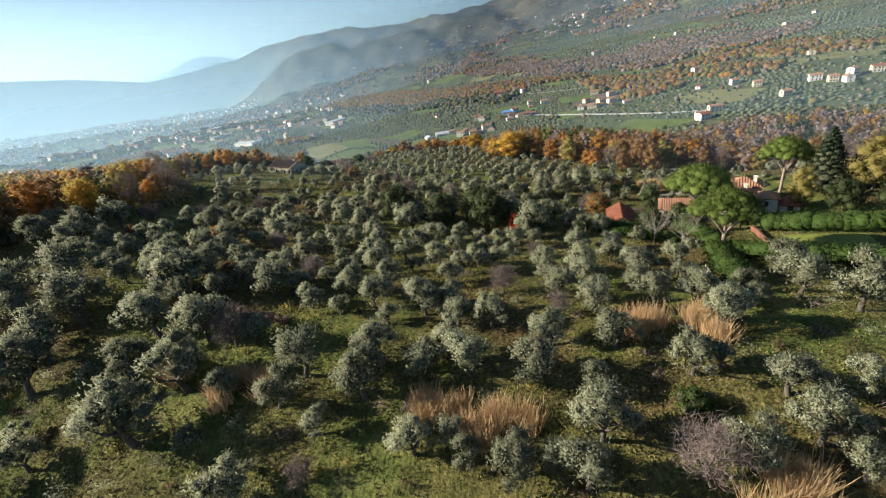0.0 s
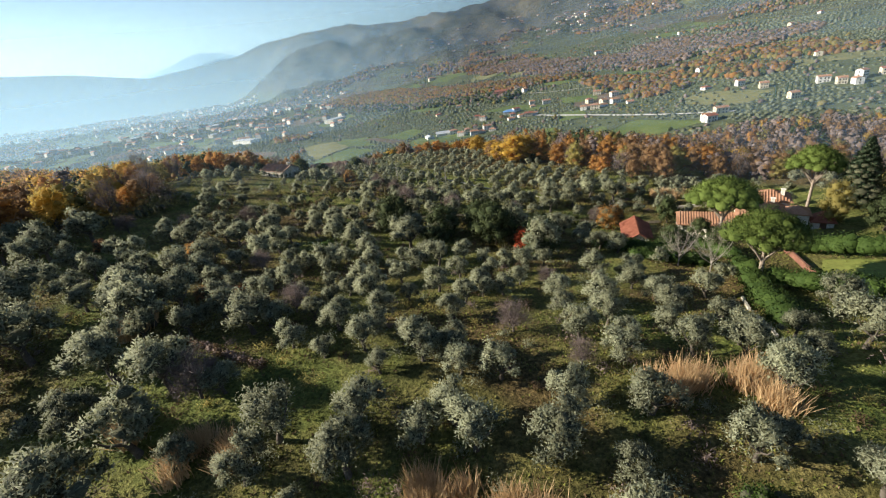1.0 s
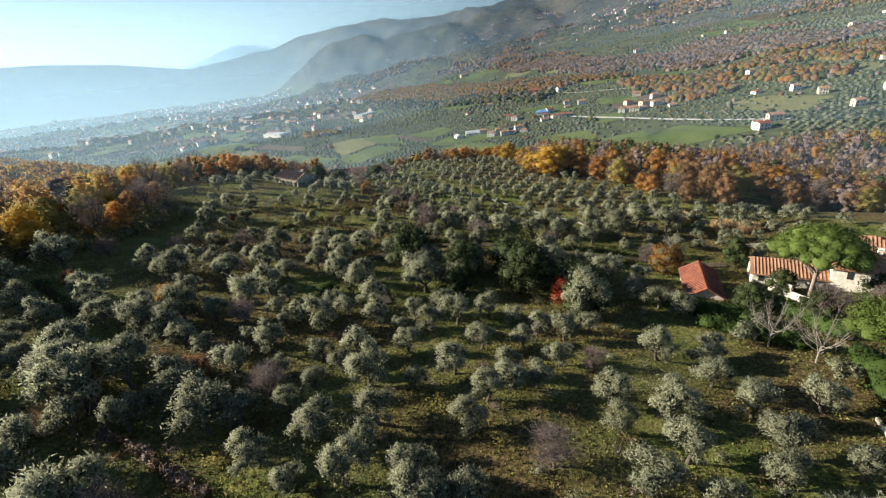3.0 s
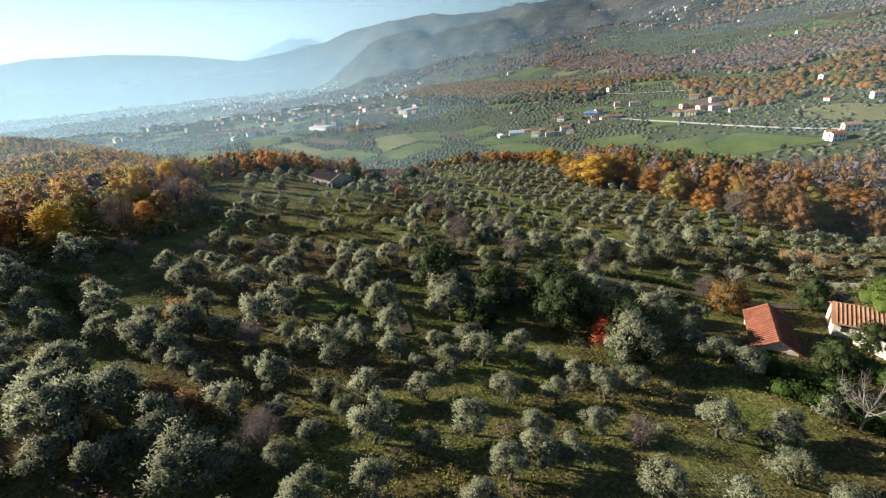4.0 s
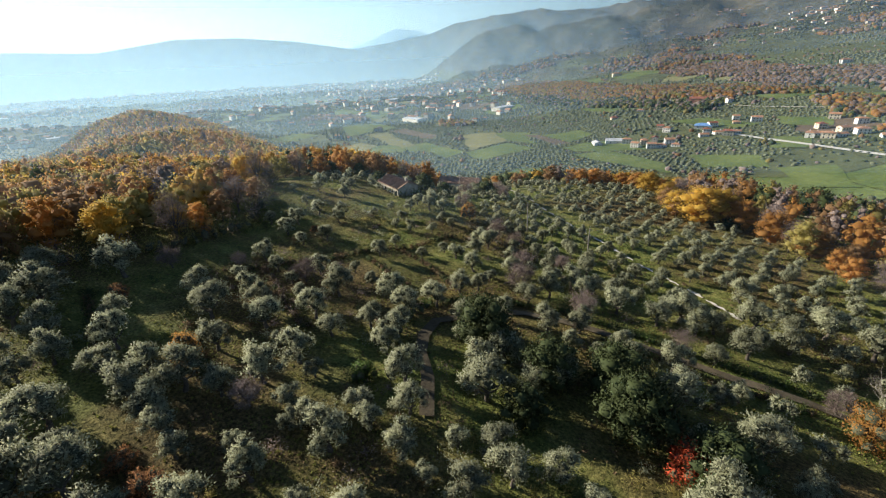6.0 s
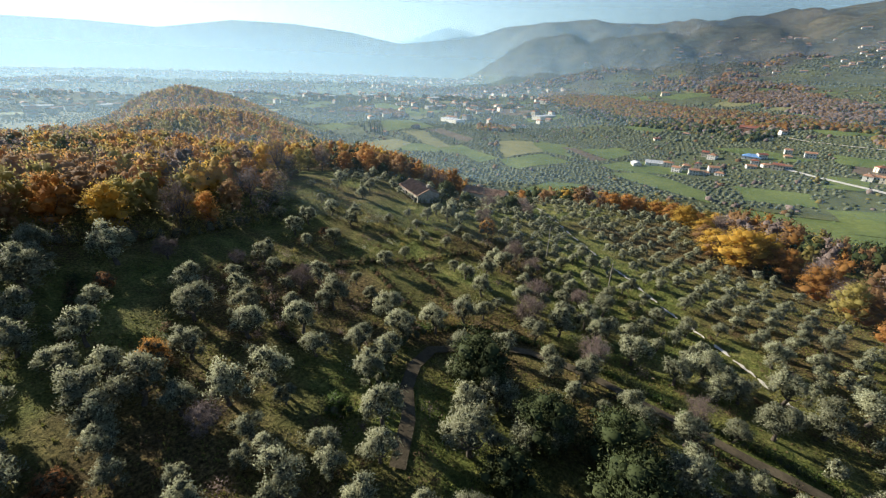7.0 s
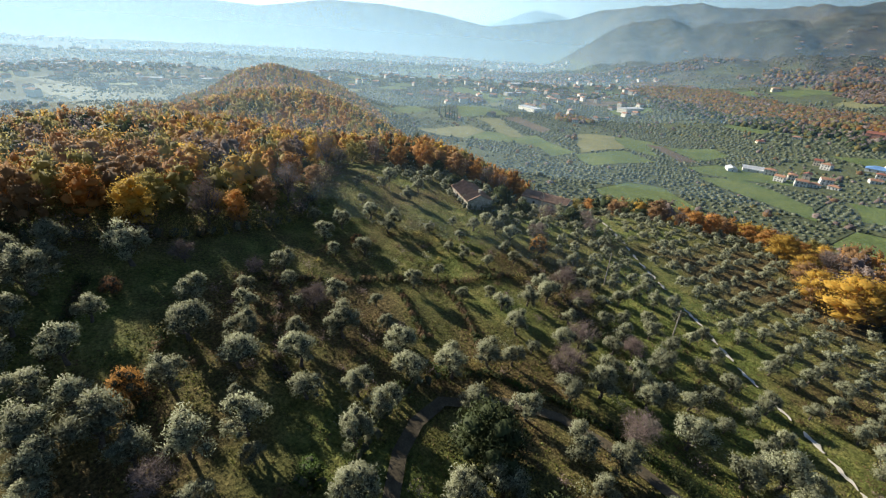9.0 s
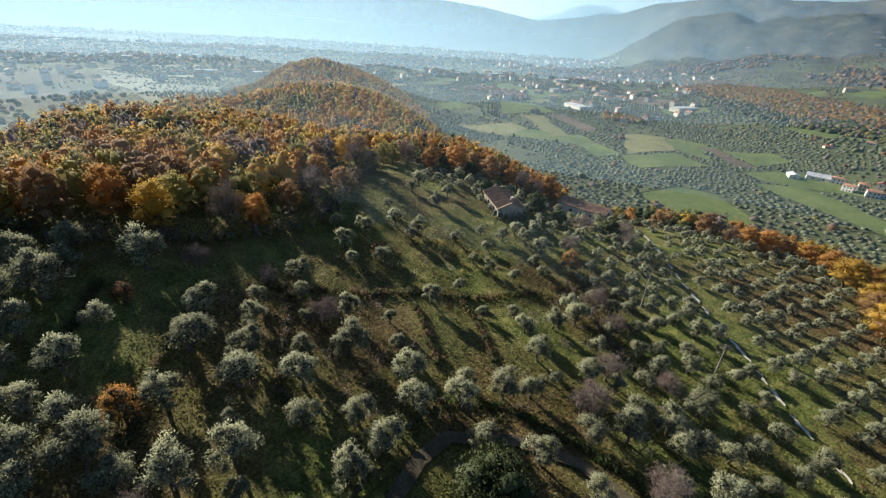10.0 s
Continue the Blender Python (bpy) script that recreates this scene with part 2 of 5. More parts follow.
OLIVE = leaf_material("olive_leaf", (0.16, 0.17, 0.1), (0.27, 0.28, 0.18), (0.42, 0.43, 0.31), 0.5, 0.7, 0.2, 0.2)
# dark core lumps: the shade inside crowns and thickets put into their colour
SHADE_CORE = rough_material("crown_core_shade", (0.05, 0.052, 0.032), (0.09, 0.09, 0.055), 1.5)
# darker copy of OLIVE: shade put into the leaf colour of valley trees
SHADED_OLIVE = leaf_material("shaded_olive_leaf", (0.085, 0.095, 0.055), (0.155, 0.17, 0.105), (0.25, 0.265, 0.175), 0.35, 0.75, 0.15, 0.4)
OAK = leaf_material("holm_oak_leaf", (0.02, 0.03, 0.012), (0.045, 0.06, 0.022), (0.10, 0.12, 0.05), 0.2)
PINE = leaf_material("pine_needles", (0.045, 0.068, 0.014), (0.1, 0.138, 0.03), (0.18, 0.225, 0.055), 0.25)
FIR = leaf_material("fir_needles", (0.015, 0.03, 0.015), (0.03, 0.05, 0.025), (0.06, 0.08, 0.04), 0.15)
HEDGE = leaf_material("laurel_leaf", (0.022, 0.042, 0.01), (0.05, 0.085, 0.018), (0.1, 0.15, 0.035), 0.25)
ORANGE = leaf_material("orange_autumn_leaf", (0.26, 0.125, 0.035), (0.43, 0.22, 0.065), (0.58, 0.35, 0.13), 0.6, calm=0.6)
YELLOW = leaf_material("yellow_autumn_leaf", (0.3, 0.19, 0.035), (0.48, 0.31, 0.06), (0.62, 0.46, 0.14), 0.6, calm=0.6)
RUST = leaf_material("rust_autumn_leaf", (0.19, 0.11, 0.055), (0.31, 0.19, 0.095), (0.44, 0.29, 0.15), 0.6, calm=0.6)
OCHRE = leaf_material("ochre_green_leaf", (0.17, 0.15, 0.045), (0.3, 0.255, 0.085), (0.45, 0.37, 0.15), 0.6, calm=0.6)
RED = leaf_material("red_autumn_leaf", (0.28, 0.04, 0.02), (0.45, 0.08, 0.035), (0.6, 0.16, 0.07), 0.35)
RUSSET = leaf_material("russet_shrub_leaf", (0.16, 0.07, 0.03), (0.27, 0.13, 0.06), (0.38, 0.2, 0.1), 0.35)
TWIG = leaf_material("bare_twigs", (0.1, 0.075, 0.066), (0.19, 0.145, 0.13), (0.3, 0.24, 0.21), 0.2, 0.9, 0.1)
BRUSH = leaf_material("brown_scrub", (0.06, 0.04, 0.025), (0.12, 0.08, 0.045), (0.2, 0.14, 0.08), 0.2)
REED = leaf_material("dry_reed", (0.34, 0.22, 0.11), (0.48, 0.33, 0.18), (0.62, 0.47, 0.29), 0.3)
GRASS = leaf_material("grass_tuft", (0.07, 0.085, 0.018), (0.16, 0.17, 0.04), (0.3, 0.27, 0.1), 0.3)
BARK = rough_material("olive_bark", (0.06, 0.05, 0.04), (0.14, 0.12, 0.1), 2.0)
PINE_BARK = rough_material("pine_bark", (0.17, 0.13, 0.1), (0.34, 0.28, 0.23), 2.0)
PALE_BARK = rough_material("pale_bark", (0.19, 0.165, 0.135), (0.33, 0.295, 0.25), 2.0)
PLASTER = rough_material("weathered_plaster", (0.58, 0.52, 0.43), (0.78, 0.74, 0.66), 0.35)
STONE = rough_material("rubble_stone", (0.3, 0.27, 0.22), (0.5, 0.46, 0.4), 0.9, 0.6)
TILE = rough_material("clay_tiles", (0.26, 0.13, 0.075), (0.42, 0.24, 0.15), 0.6, 0.5)
REDTILE = rough_material("red_clay_tiles", (0.2, 0.07, 0.045), (0.29, 0.115, 0.075), 0.6, 0.5)
OLDTILE = rough_material("mossy_clay_tiles", (0.19, 0.125, 0.09), (0.34, 0.225, 0.165), 0.5, 0.5)
GLASS_DARK = nodes_of("dark_window_glass", 0.15, 0.5)[0]
GLASS_DARK.node_tree.nodes["Principled BSDF"].inputs["Base Color"].default_value = (0.03, 0.035, 0.04, 1)
SHUTTER = rough_material("brown_shutter", (0.1, 0.06, 0.04), (0.16, 0.1, 0.06), 3.0)
# soil colour darkened to take in the tree shade over the lane
EARTH = rough_material("worn_earth_lane", (0.045, 0.037, 0.025), (0.115, 0.092, 0.06), 0.5, 0.3)
PEBBLE = rough_material("pale_path_stones", (0.36, 0.33, 0.28), (0.56, 0.52, 0.45), 0.9, 0.4)
MEADOW = rough_material("meadow", (0.065, 0.095, 0.026), (0.125, 0.15, 0.044), 0.035, 0.3, fine=9)
PLOUGH = rough_material("ploughed_earth", (0.085, 0.062, 0.042), (0.135, 0.1, 0.07), 0.05, 0.3, fine=15)
STRAW = rough_material("dry_field", (0.12, 0.125, 0.05), (0.19, 0.175, 0.075), 0.04, 0.3, fine=9)
GROVE_GRASS = rough_material("grass_under_valley_olives", (0.05, 0.06, 0.028), (0.09, 0.1, 0.043), 0.04, 0.3, fine=8)
LAWN = rough_material("lawn", (0.10, 0.13, 0.025), (0.19, 0.2, 0.05), 0.12, 0.3, fine=12)


def ground_material():
    m, nt, b = nodes_of("hill_grass_and_soil", 0.95, 0.1)
    big, mid, small = noise_node(nt, 0.035, 4), noise_node(nt, 0.3, 5), noise_node(nt, 2.6, 5, rough=0.65)
    grass = ramp_node(nt, mid, [(0.3, (0.055, 0.078, 0.02)), (0.5, (0.13, 0.152, 0.04)), (0.72, (0.25, 0.235, 0.08))])
    dry = ramp_node(nt, small, [(0.3, (0.06, 0.038, 0.02)), (0.55, (0.135, 0.09, 0.042)), (0.75, (0.24, 0.165, 0.078))])
    col = mix_node(nt, ramp_node(nt, big, [(0.4, (0.0, 0.0, 0.0)), (0.58, (0.85, 0.85, 0.85))]), grass, dry)
    col = mix_node(nt, 1.0, col, ramp_node(nt, small, [(0.28, (0.4, 0.4, 0.4)), (0.68, (1.4, 1.4, 1.4))]), "MULTIPLY")
    nt.links.new(col, b.inputs["Base Color"])
    bp = nt.nodes.new("ShaderNodeBump")
    bp.inputs["Strength"].default_value, bp.inputs["Distance"].default_value = 1.0, 0.8
    tussock = nt.nodes.new("ShaderNodeMath")
    tussock.operation = "ADD"
    nt.links.new(noise_node(nt, 1.1, 6, rough=0.7), tussock.inputs[0])
    nt.links.new(small, tussock.inputs[1])
    nt.links.new(tussock.outputs[0], bp.inputs["Height"])
    nt.links.new(bp.outputs[0], b.inputs["Normal"])
    return m


def valley_material():
    """Patchwork of groves, meadows and brown woods on the far slopes."""
    m, nt, b = nodes_of("far_slopes", 0.95, 0.05)
    big, mid, small = noise_node(nt, 0.0022, 4), noise_node(nt, 0.012, 5), noise_node(nt, 0.09, 5, rough=0.7)
    grove = ramp_node(nt, mid, [(0.3, (0.065, 0.068, 0.038)), (0.55, (0.1, 0.105, 0.05)), (0.75, (0.16, 0.175, 0.065))])
    wood = ramp_node(nt, mid, [(0.3, (0.06, 0.055, 0.034)), (0.55, (0.105, 0.08, 0.046)), (0.75, (0.16, 0.12, 0.055))])
    col = mix_node(nt, ramp_node(nt, big, [(0.5, (0, 0, 0)), (0.63, (1, 1, 1))]), grove, wood)
    col = mix_node(nt, 1.0, col, ramp_node(nt, small, [(0.3, (0.5, 0.5, 0.5)), (0.7, (1.3, 1.3, 1.3))]), "MULTIPLY")
    nt.links.new(col, b.inputs["Base Color"])
    bp = nt.nodes.new("ShaderNodeBump")
    bp.inputs["Strength"].default_value, bp.inputs["Distance"].default_value = 0.8, 6.0
    nt.links.new(small, bp.inputs["Height"])
    nt.links.new(bp.outputs[0], b.inputs["Normal"])
    return m


def mountain_material():
    """Leafless and evergreen woods that cover the mountain sides."""
    m, nt, b = nodes_of("mountain_woods", 0.95, 0.05)
    big, small = noise_node(nt, 0.003, 5), noise_node(nt, 0.02, 6, rough=0.7)
    col = ramp_node(nt, big, [(0.35, (0.05, 0.056, 0.042)), (0.52, (0.085, 0.08, 0.058)), (0.7, (0.125, 0.105, 0.07))])
    col = mix_node(nt, 1.0, col, ramp_node(nt, small, [(0.3, (0.5, 0.5, 0.5)), (0.7, (1.4, 1.4, 1.4))]), "MULTIPLY")
    nt.links.new(col, b.inputs["Base Color"])
    bp = nt.nodes.new("ShaderNodeBump")
    bp.inputs["Strength"].default_value, bp.inputs["Distance"].default_value = 1.0, 25.0
    nt.links.new(small, bp.inputs["Height"])
    nt.links.new(bp.outputs[0], b.inputs["Normal"])
    return m


HILL, SLOPES, MOUNTAIN = ground_material(), valley_material(), mountain_material()


# ---- the ground, one sheet to the horizon ----
def build_ground():
    cx, cy, na = -10.0, 70.0, 480
    r = np.concatenate([[0.0], np.geomspace(3, 320, 170), np.geomspace(330, 4700, 110)])
    a = np.arange(na) * 2 * math.pi / na
    x, y = cx + np.outer(r[1:], np.sin(a)), cy + np.outer(r[1:], np.cos(a))
    v = np.vstack([[[cx, cy, ground_z(cx, cy)]], np.stack([x, y, height(x, y)], axis=-1).reshape(-1, 3)])
    nr = len(r) - 1
    i, k = np.meshgrid(np.arange(nr - 1), np.arange(na), indexing="ij")
    k2 = (k + 1) % na
    quads = np.stack([1 + i * na + k2, 1 + i * na + k, 1 + (i + 1) * na + k, 1 + (i + 1) * na + k2], axis=-1).reshape(-1, 4)
    fan = [(0, 1 + j, 1 + (j + 1) % na) for j in range(na)]
    ring = np.repeat(r[1:-1], na)
    wave = 150 * np.sin(np.tile(a, nr - 1) * 23) + 90 * np.sin(np.tile(a, nr - 1) * 57)
    far = (ring > 330).astype(int) + ((ring + wave > 1900) & (v[1:1 + len(ring), 2] > -35)).astype(int)
    me = mesh_of("ground", v, quads.tolist() + fan, (HILL, SLOPES, MOUNTAIN), far.tolist() + [0] * na, True)
    return tagged(new("ground", me), "grassy olive hill falling to a wide hazy valley", "ground", kind="structure")


build_ground()


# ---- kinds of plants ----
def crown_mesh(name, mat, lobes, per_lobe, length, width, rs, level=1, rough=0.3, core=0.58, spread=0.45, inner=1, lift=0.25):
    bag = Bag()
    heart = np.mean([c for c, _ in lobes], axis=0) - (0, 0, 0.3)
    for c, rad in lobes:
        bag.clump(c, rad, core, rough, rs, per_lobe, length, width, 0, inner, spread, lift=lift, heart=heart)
    return bag.mesh(name, [mat, SHADE_CORE])


def mass_mesh(name, mats, forms, pick, at, size, turn, slot, inner_slot=None):
    """Many plants in one mesh: forms are (vertices, normals, triangles, slots); at, size (n x 3), turn and slot go plant by plant."""
    vs, ns, fs, ss, start = [], [], [], [], 0
    for i, (v, m, f, sl) in enumerate(forms):
        k = np.flatnonzero(pick == i)
        if not len(k):
            continue
        c, s = np.cos(turn[k])[:, None], np.sin(turn[k])[:, None]
        q = v[None] * size[k][:, None, :]
        vs.append((np.stack([q[..., 0] * c - q[..., 1] * s, q[..., 0] * s + q[..., 1] * c, q[..., 2]], -1) + at[k][:, None, :]).reshape(-1, 3))
        ns.append(np.stack([m[None, :, 0] * c - m[None, :, 1] * s, m[None, :, 0] * s + m[None, :, 1] * c, np.broadcast_to(m[None, :, 2], (len(k), len(m)))], -1).reshape(-1, 3))
        fs.append((f[None] + start + (np.arange(len(k)) * len(v))[:, None, None]).reshape(-1, 3))
        ss.append(np.where(sl[None] == 1, slot[k][:, None] if inner_slot is None else inner_slot, slot[k][:, None]).reshape(-1))
        start += len(k) * len(v)
    v, n, f, sl = np.vstack(vs), np.vstack(ns), np.vstack(fs), np.concatenate(ss)
    me = bpy.data.meshes.new(name)
    me.vertices.add(len(v))
    me.vertices.foreach_set("co", v.astype(np.float32).ravel())
    me.loops.add(3 * len(f))
    me.loops.foreach_set("vertex_index", f.astype(np.int32).ravel())
    me.polygons.add(len(f))
    me.polygons.foreach_set("loop_start", np.arange(0, 3 * len(f), 3, dtype=np.int32))
    for mat in mats:
        me.materials.append(mat)
    me.polygons.foreach_set("material_index", sl.astype(np.int32))
    me.polygons.foreach_set("use_smooth", np.ones(len(f), dtype=bool))
    me.update(calc_edges=True)
    me.normals_split_custom_set_from_vertices(n)
    return me


def plain_form(me):
    """Vertices, normals, faces and slots of a model mesh, which is then let go."""
    v = np.array([p.co[:] for p in me.vertices])
    m = np.zeros((len(v), 3))
    for loop, c in zip(me.loops, me.corner_normals):
        m[loop.vertex_index] = c.vector
    out = (v, m, np.array([tuple(p.vertices) for p in me.polygons]), np.array([p.material_index for p in me.polygons]))
    bpy.data.meshes.remove(me)
    return out


def olive_lobes(rs, n=14, w=2.2):
    """A low spreading crown of uneven tufts in three or four loose masses, with gaps between."""
    out = [((0, 0, 1.9), (w * 0.5, w * 0.5, 0.9))]
    limbs = int(rs.integers(3, 6))
    first = rs.uniform(0, 6.28)
    for i in range(n):
        limb = i % limbs
        a = first + limb * 6.283 / limbs + rs.normal(0, 0.42)
        t = rs.uniform(0.15, 1.0)
        d = w * 0.8 * t ** 0.75 * rs.uniform(0.8, 1.12)
        z = 2.05 + 1.25 * (1 - t ** 1.6) + 0.35 * math.sin(limb * 2.1 + first) + rs.normal(0, 0.28)
        s = rs.uniform(0.42, 0.86) * (1.1 - 0.3 * t)
        out.append(((d * math.cos(a), d * math.sin(a), max(1.1, z)), (s * rs.uniform(0.85, 1.25), s * rs.uniform(0.85, 1.25), s * rs.uniform(0.7, 1.0))))
    return out


def trunk_mesh(name, mat, rs, height_m, radius, limbs=4, reach=1.2, fork=0.45, sides=7):
    bag = Bag()
    lean = rs.uniform(-0.12, 0.12, 2) * height_m
    fork_p = np.array([lean[0], lean[1], height_m * fork])
    bag.add(*tube([(0, 0, -0.4), (0, 0, 0.1), fork_p * 0.6 + (0.05, -0.04, 0), fork_p], [radius * 1.5, radius * 1.15, radius * 0.9, radius * 0.75], sides))
    for i in range(limbs):
        a = i * 6.283 / limbs + rs.uniform(-0.5, 0.5)
        tip = fork_p + np.array([math.cos(a) * reach, math.sin(a) * reach, height_m * (1 - fork) * rs.uniform(0.6, 1.0)])
        mid = (fork_p + tip) / 2 + np.array([math.cos(a), math.sin(a), -0.6]) * reach * 0.15
        bag.add(*tube([fork_p - (0, 0, radius * 0.3), mid, tip], [radius * 0.55, radius * 0.35, radius * 0.12], 5))
    return bag.mesh(name, [mat], True)


def branch_mesh(name, mat, rs, height_m, spread_m, radius, limbs=9, twigs=5):
    """A leafless tree: trunk, limbs and forked twigs."""
    bag = Bag()
    bag.add(*tube([(0, 0, -0.3), (0, 0, height_m * 0.15), (0.1, 0, height_m * 0.35)], [radius * 1.3, radius, radius * 0.7], 7))
    for i in range(limbs):
        a, z0 = i * 2.4 + rs.uniform(-0.3, 0.3), height_m * rs.uniform(0.15, 0.4)
        out = spread_m * rs.uniform(0.6, 1.0)
        p0 = np.array([0.05, 0, z0])
        p2 = np.array([math.cos(a) * out, math.sin(a) * out, height_m * rs.uniform(0.65, 1.0)])
        p1 = p0 * 0.5 + p2 * 0.5 + np.array([0, 0, -0.06 * height_m])
        bag.add(*tube([p0, p1, p2], [radius * 0.55, radius * 0.33, radius * 0.1], 5))
        for _ in range(twigs):
            s = rs.uniform(0.35, 0.95)
            q0 = p0 * (1 - s) ** 2 + 2 * p1 * s * (1 - s) + p2 * s * s
            q1 = q0 + rs.normal(0, 1, 3) * spread_m * 0.22 + (0, 0, spread_m * 0.2)
            bag.add(*tube([q0, (q0 + q1) / 2 + rs.normal(0, 0.05, 3), q1], [radius * 0.18, radius * 0.11, radius * 0.03], 3))
    return bag.mesh(name, [mat])


def round_lobes(rs, n, w, z0, z1):
    out = [((0, 0, (z0 + z1) / 2), (w * 0.33, w * 0.33, (z1 - z0) * 0.42))]
    for i in range(n):
        a, t = i * 2.399, (i + 0.5) / n
        d = w * 0.36 * math.sin(math.pi * (0.2 + 0.72 * t)) * rs.uniform(0.75, 1.1)
        s = w * rs.uniform(0.15, 0.24)
        out.append(((d * math.cos(a), d * math.sin(a), z0 + (z1 - z0) * (0.12 + 0.76 * t)), (s, s * rs.uniform(0.85, 1.15), s * rs.uniform(0.75, 0.95))))
    return out


class Kind:
    """One kind of tree in a few shapes; plant() stands one on the ground."""

    def __init__(self, name, shapes, unit, category="tree"):
        self.name, self.shapes, self.unit, self.category = name, shapes, unit, category
        self.first = [None] * len(shapes)

    def plant(self, x, y, width, label, group="", sink=0.15, stretch=1.0):
        i = int(rng.integers(len(self.shapes)))
        s = width / self.unit
        m = Matrix.LocRotScale((x, y, ground_z(x, y) - sink), Euler((0, 0, rng.uniform(0, 6.28))), (s, s, s * stretch * rng.uniform(0.92, 1.12)))
        if self.first[i] is None:
            ob = new(self.name)
            for pname, me in self.shapes[i]:
                child(pname, me, ob)
            self.first[i] = ob
            ob.matrix_basis = m
        else:
            ob = copy_thing(self.first[i], Matrix.Identity(4))
            ob.matrix_basis = m
        return tagged(ob, label, self.category, group)


def shapes(n, seed, make):
    return [make(np.random.default_rng(seed + i)) for i in range(n)]


def olive_shape(rs):
    return [("trunk", trunk_mesh("trunk", BARK, rs, 2.6, 0.2, 4, 1.0)),
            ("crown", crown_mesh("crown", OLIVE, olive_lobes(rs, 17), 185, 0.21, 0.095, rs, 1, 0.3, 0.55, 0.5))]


def leafy_shape(mat, n, w, z0, z1, per, ll, lw, bark=None, inner=1):
    def make(rs):
        return [("trunk", trunk_mesh("trunk", bark or BARK, rs, z0 + (z1 - z0) * 0.5, w * 0.03, 4, w * 0.2)),
                ("crown", crown_mesh("crown", mat, round_lobes(rs, n, w, z0, z1), per, ll, lw, rs, inner=inner))]
    return make


def twig_shape(w, h, bark=None, hair=260):
    def make(rs):
        bag = Bag()
        for c, rad in round_lobes(rs, 7, w, h * 0.25, h):
            v, f, d = leaves(c, np.asarray(rad) * 0.95, hair // 3, 0.6, 0.035, rs, 0.8)
            bag.add(v, f)
        return [("trunk", branch_mesh("trunk", bark or BARK, rs, h, w * 0.5, w * 0.03)), ("crown", bag.mesh("crown", [TWIG]))]
    return make


olive_tree = Kind("olive_tree", shapes(8, 100, olive_shape), 4.25)
oak_tree = Kind("holm_oak", shapes(3, 200, leafy_shape(OAK, 15, 8.0, 0.4, 7.2, 330, 0.3, 0.16, None, 0)), 7.2)
red_tree = Kind("red_tree", shapes(1, 230, leafy_shape(RED, 10, 5.0, 0.5, 5.0, 230, 0.26, 0.19)), 4.6)
orange_tree = Kind("orange_tree", shapes(2, 240, leafy_shape(ORANGE, 12, 7.0, 0.6, 6.0, 260, 0.28, 0.2)), 6.3)
russet_shrub = Kind("russet_shrub", shapes(2, 244, leafy_shape(RUSSET, 9, 4.0, 0.2, 2.6, 190, 0.24, 0.1)), 3.4, "shrub")
green_shrub = Kind("green_shrub", shapes(1, 247, leafy_shape(HEDGE, 9, 4.0, 0.2, 2.8, 190, 0.24, 0.12)), 3.4, "shrub")
bare_tree = Kind("bare_tree", shapes(4, 250, twig_shape(4.5, 4.2, hair=900)), 4.5)
pale_tree = Kind("bare_fig_tree", [[("trunk", branch_mesh("trunk", PALE_BARK, np.random.default_rng(260 + i), 6.5, 3.2, 0.09, 13, 11))] for i in range(2)], 6.5)
WOODS = [ORANGE, YELLOW, RUST, OCHRE, TWIG, OAK]
wood_kinds = [Kind(n, shapes(2, 300 + 10 * i, leafy_shape(m, 17, 7.6, 0.8, 11.2, 150, 0.34, 0.18, None, 0)), 6.8)
              for i, (n, m) in enumerate(zip(("orange_oak", "yellow_oak", "rust_oak", "ochre_oak"), WOODS))]
wood_kinds += [Kind("leafless_oak", shapes(3, 350, twig_shape(7.0, 9.5, hair=1500)), 6.8), oak_tree]
WOOD_LABELS = ["orange autumn oak at the edge of the wood", "yellow autumn oak in the hillside wood", "rust-brown autumn oak in the wood",
               "ochre-green oak turning in autumn", "leafless grey-brown oak in the wood", "dark evergreen holm oak in the wood"]


# olive trees along the terraces, from the foot of the hill upwards: x, y, crown width
GROVE_A = [
    (24.6, 20.9, 2.8), (7.0, 22.8, 3.9), (18.4, 23.0, 3.4), (23.6, 23.5, 3.8), (5.1, 24.5, 2.4), (2.0, 24.8, 3.7), (-1.5, 26.3, 2.5), (9.3, 26.4, 4.3),
    (-22.4, 26.5, 4.1), (29.3, 26.8, 2.8), (24.2, 27.8, 3.8), (-6.2, 28.1, 3.6), (-2.8, 28.5, 2.4), (-15.3, 31.0, 2.5), (10.4, 31.1, 2.7), (18.7, 31.4, 3.4),
    (21.1, 31.8, 2.4), (-47.4, 33.3, 3.8), (-35.2, 33.4, 6.8), (5.5, 33.8, 4.3), (-11.3, 34.3, 4.7), (-19.9, 34.4, 3.6), (-0.8, 35.1, 4.4), (-5.3, 36.4, 3.4),
    (-26.1, 36.5, 2.8), (13.8, 36.7, 3.9), (24.4, 37.2, 4.0), (-2.4, 37.7, 3.7), (-18.1, 37.9, 4.8), (38.8, 38.5, 4.8), (-10.7, 38.6, 4.5),
]
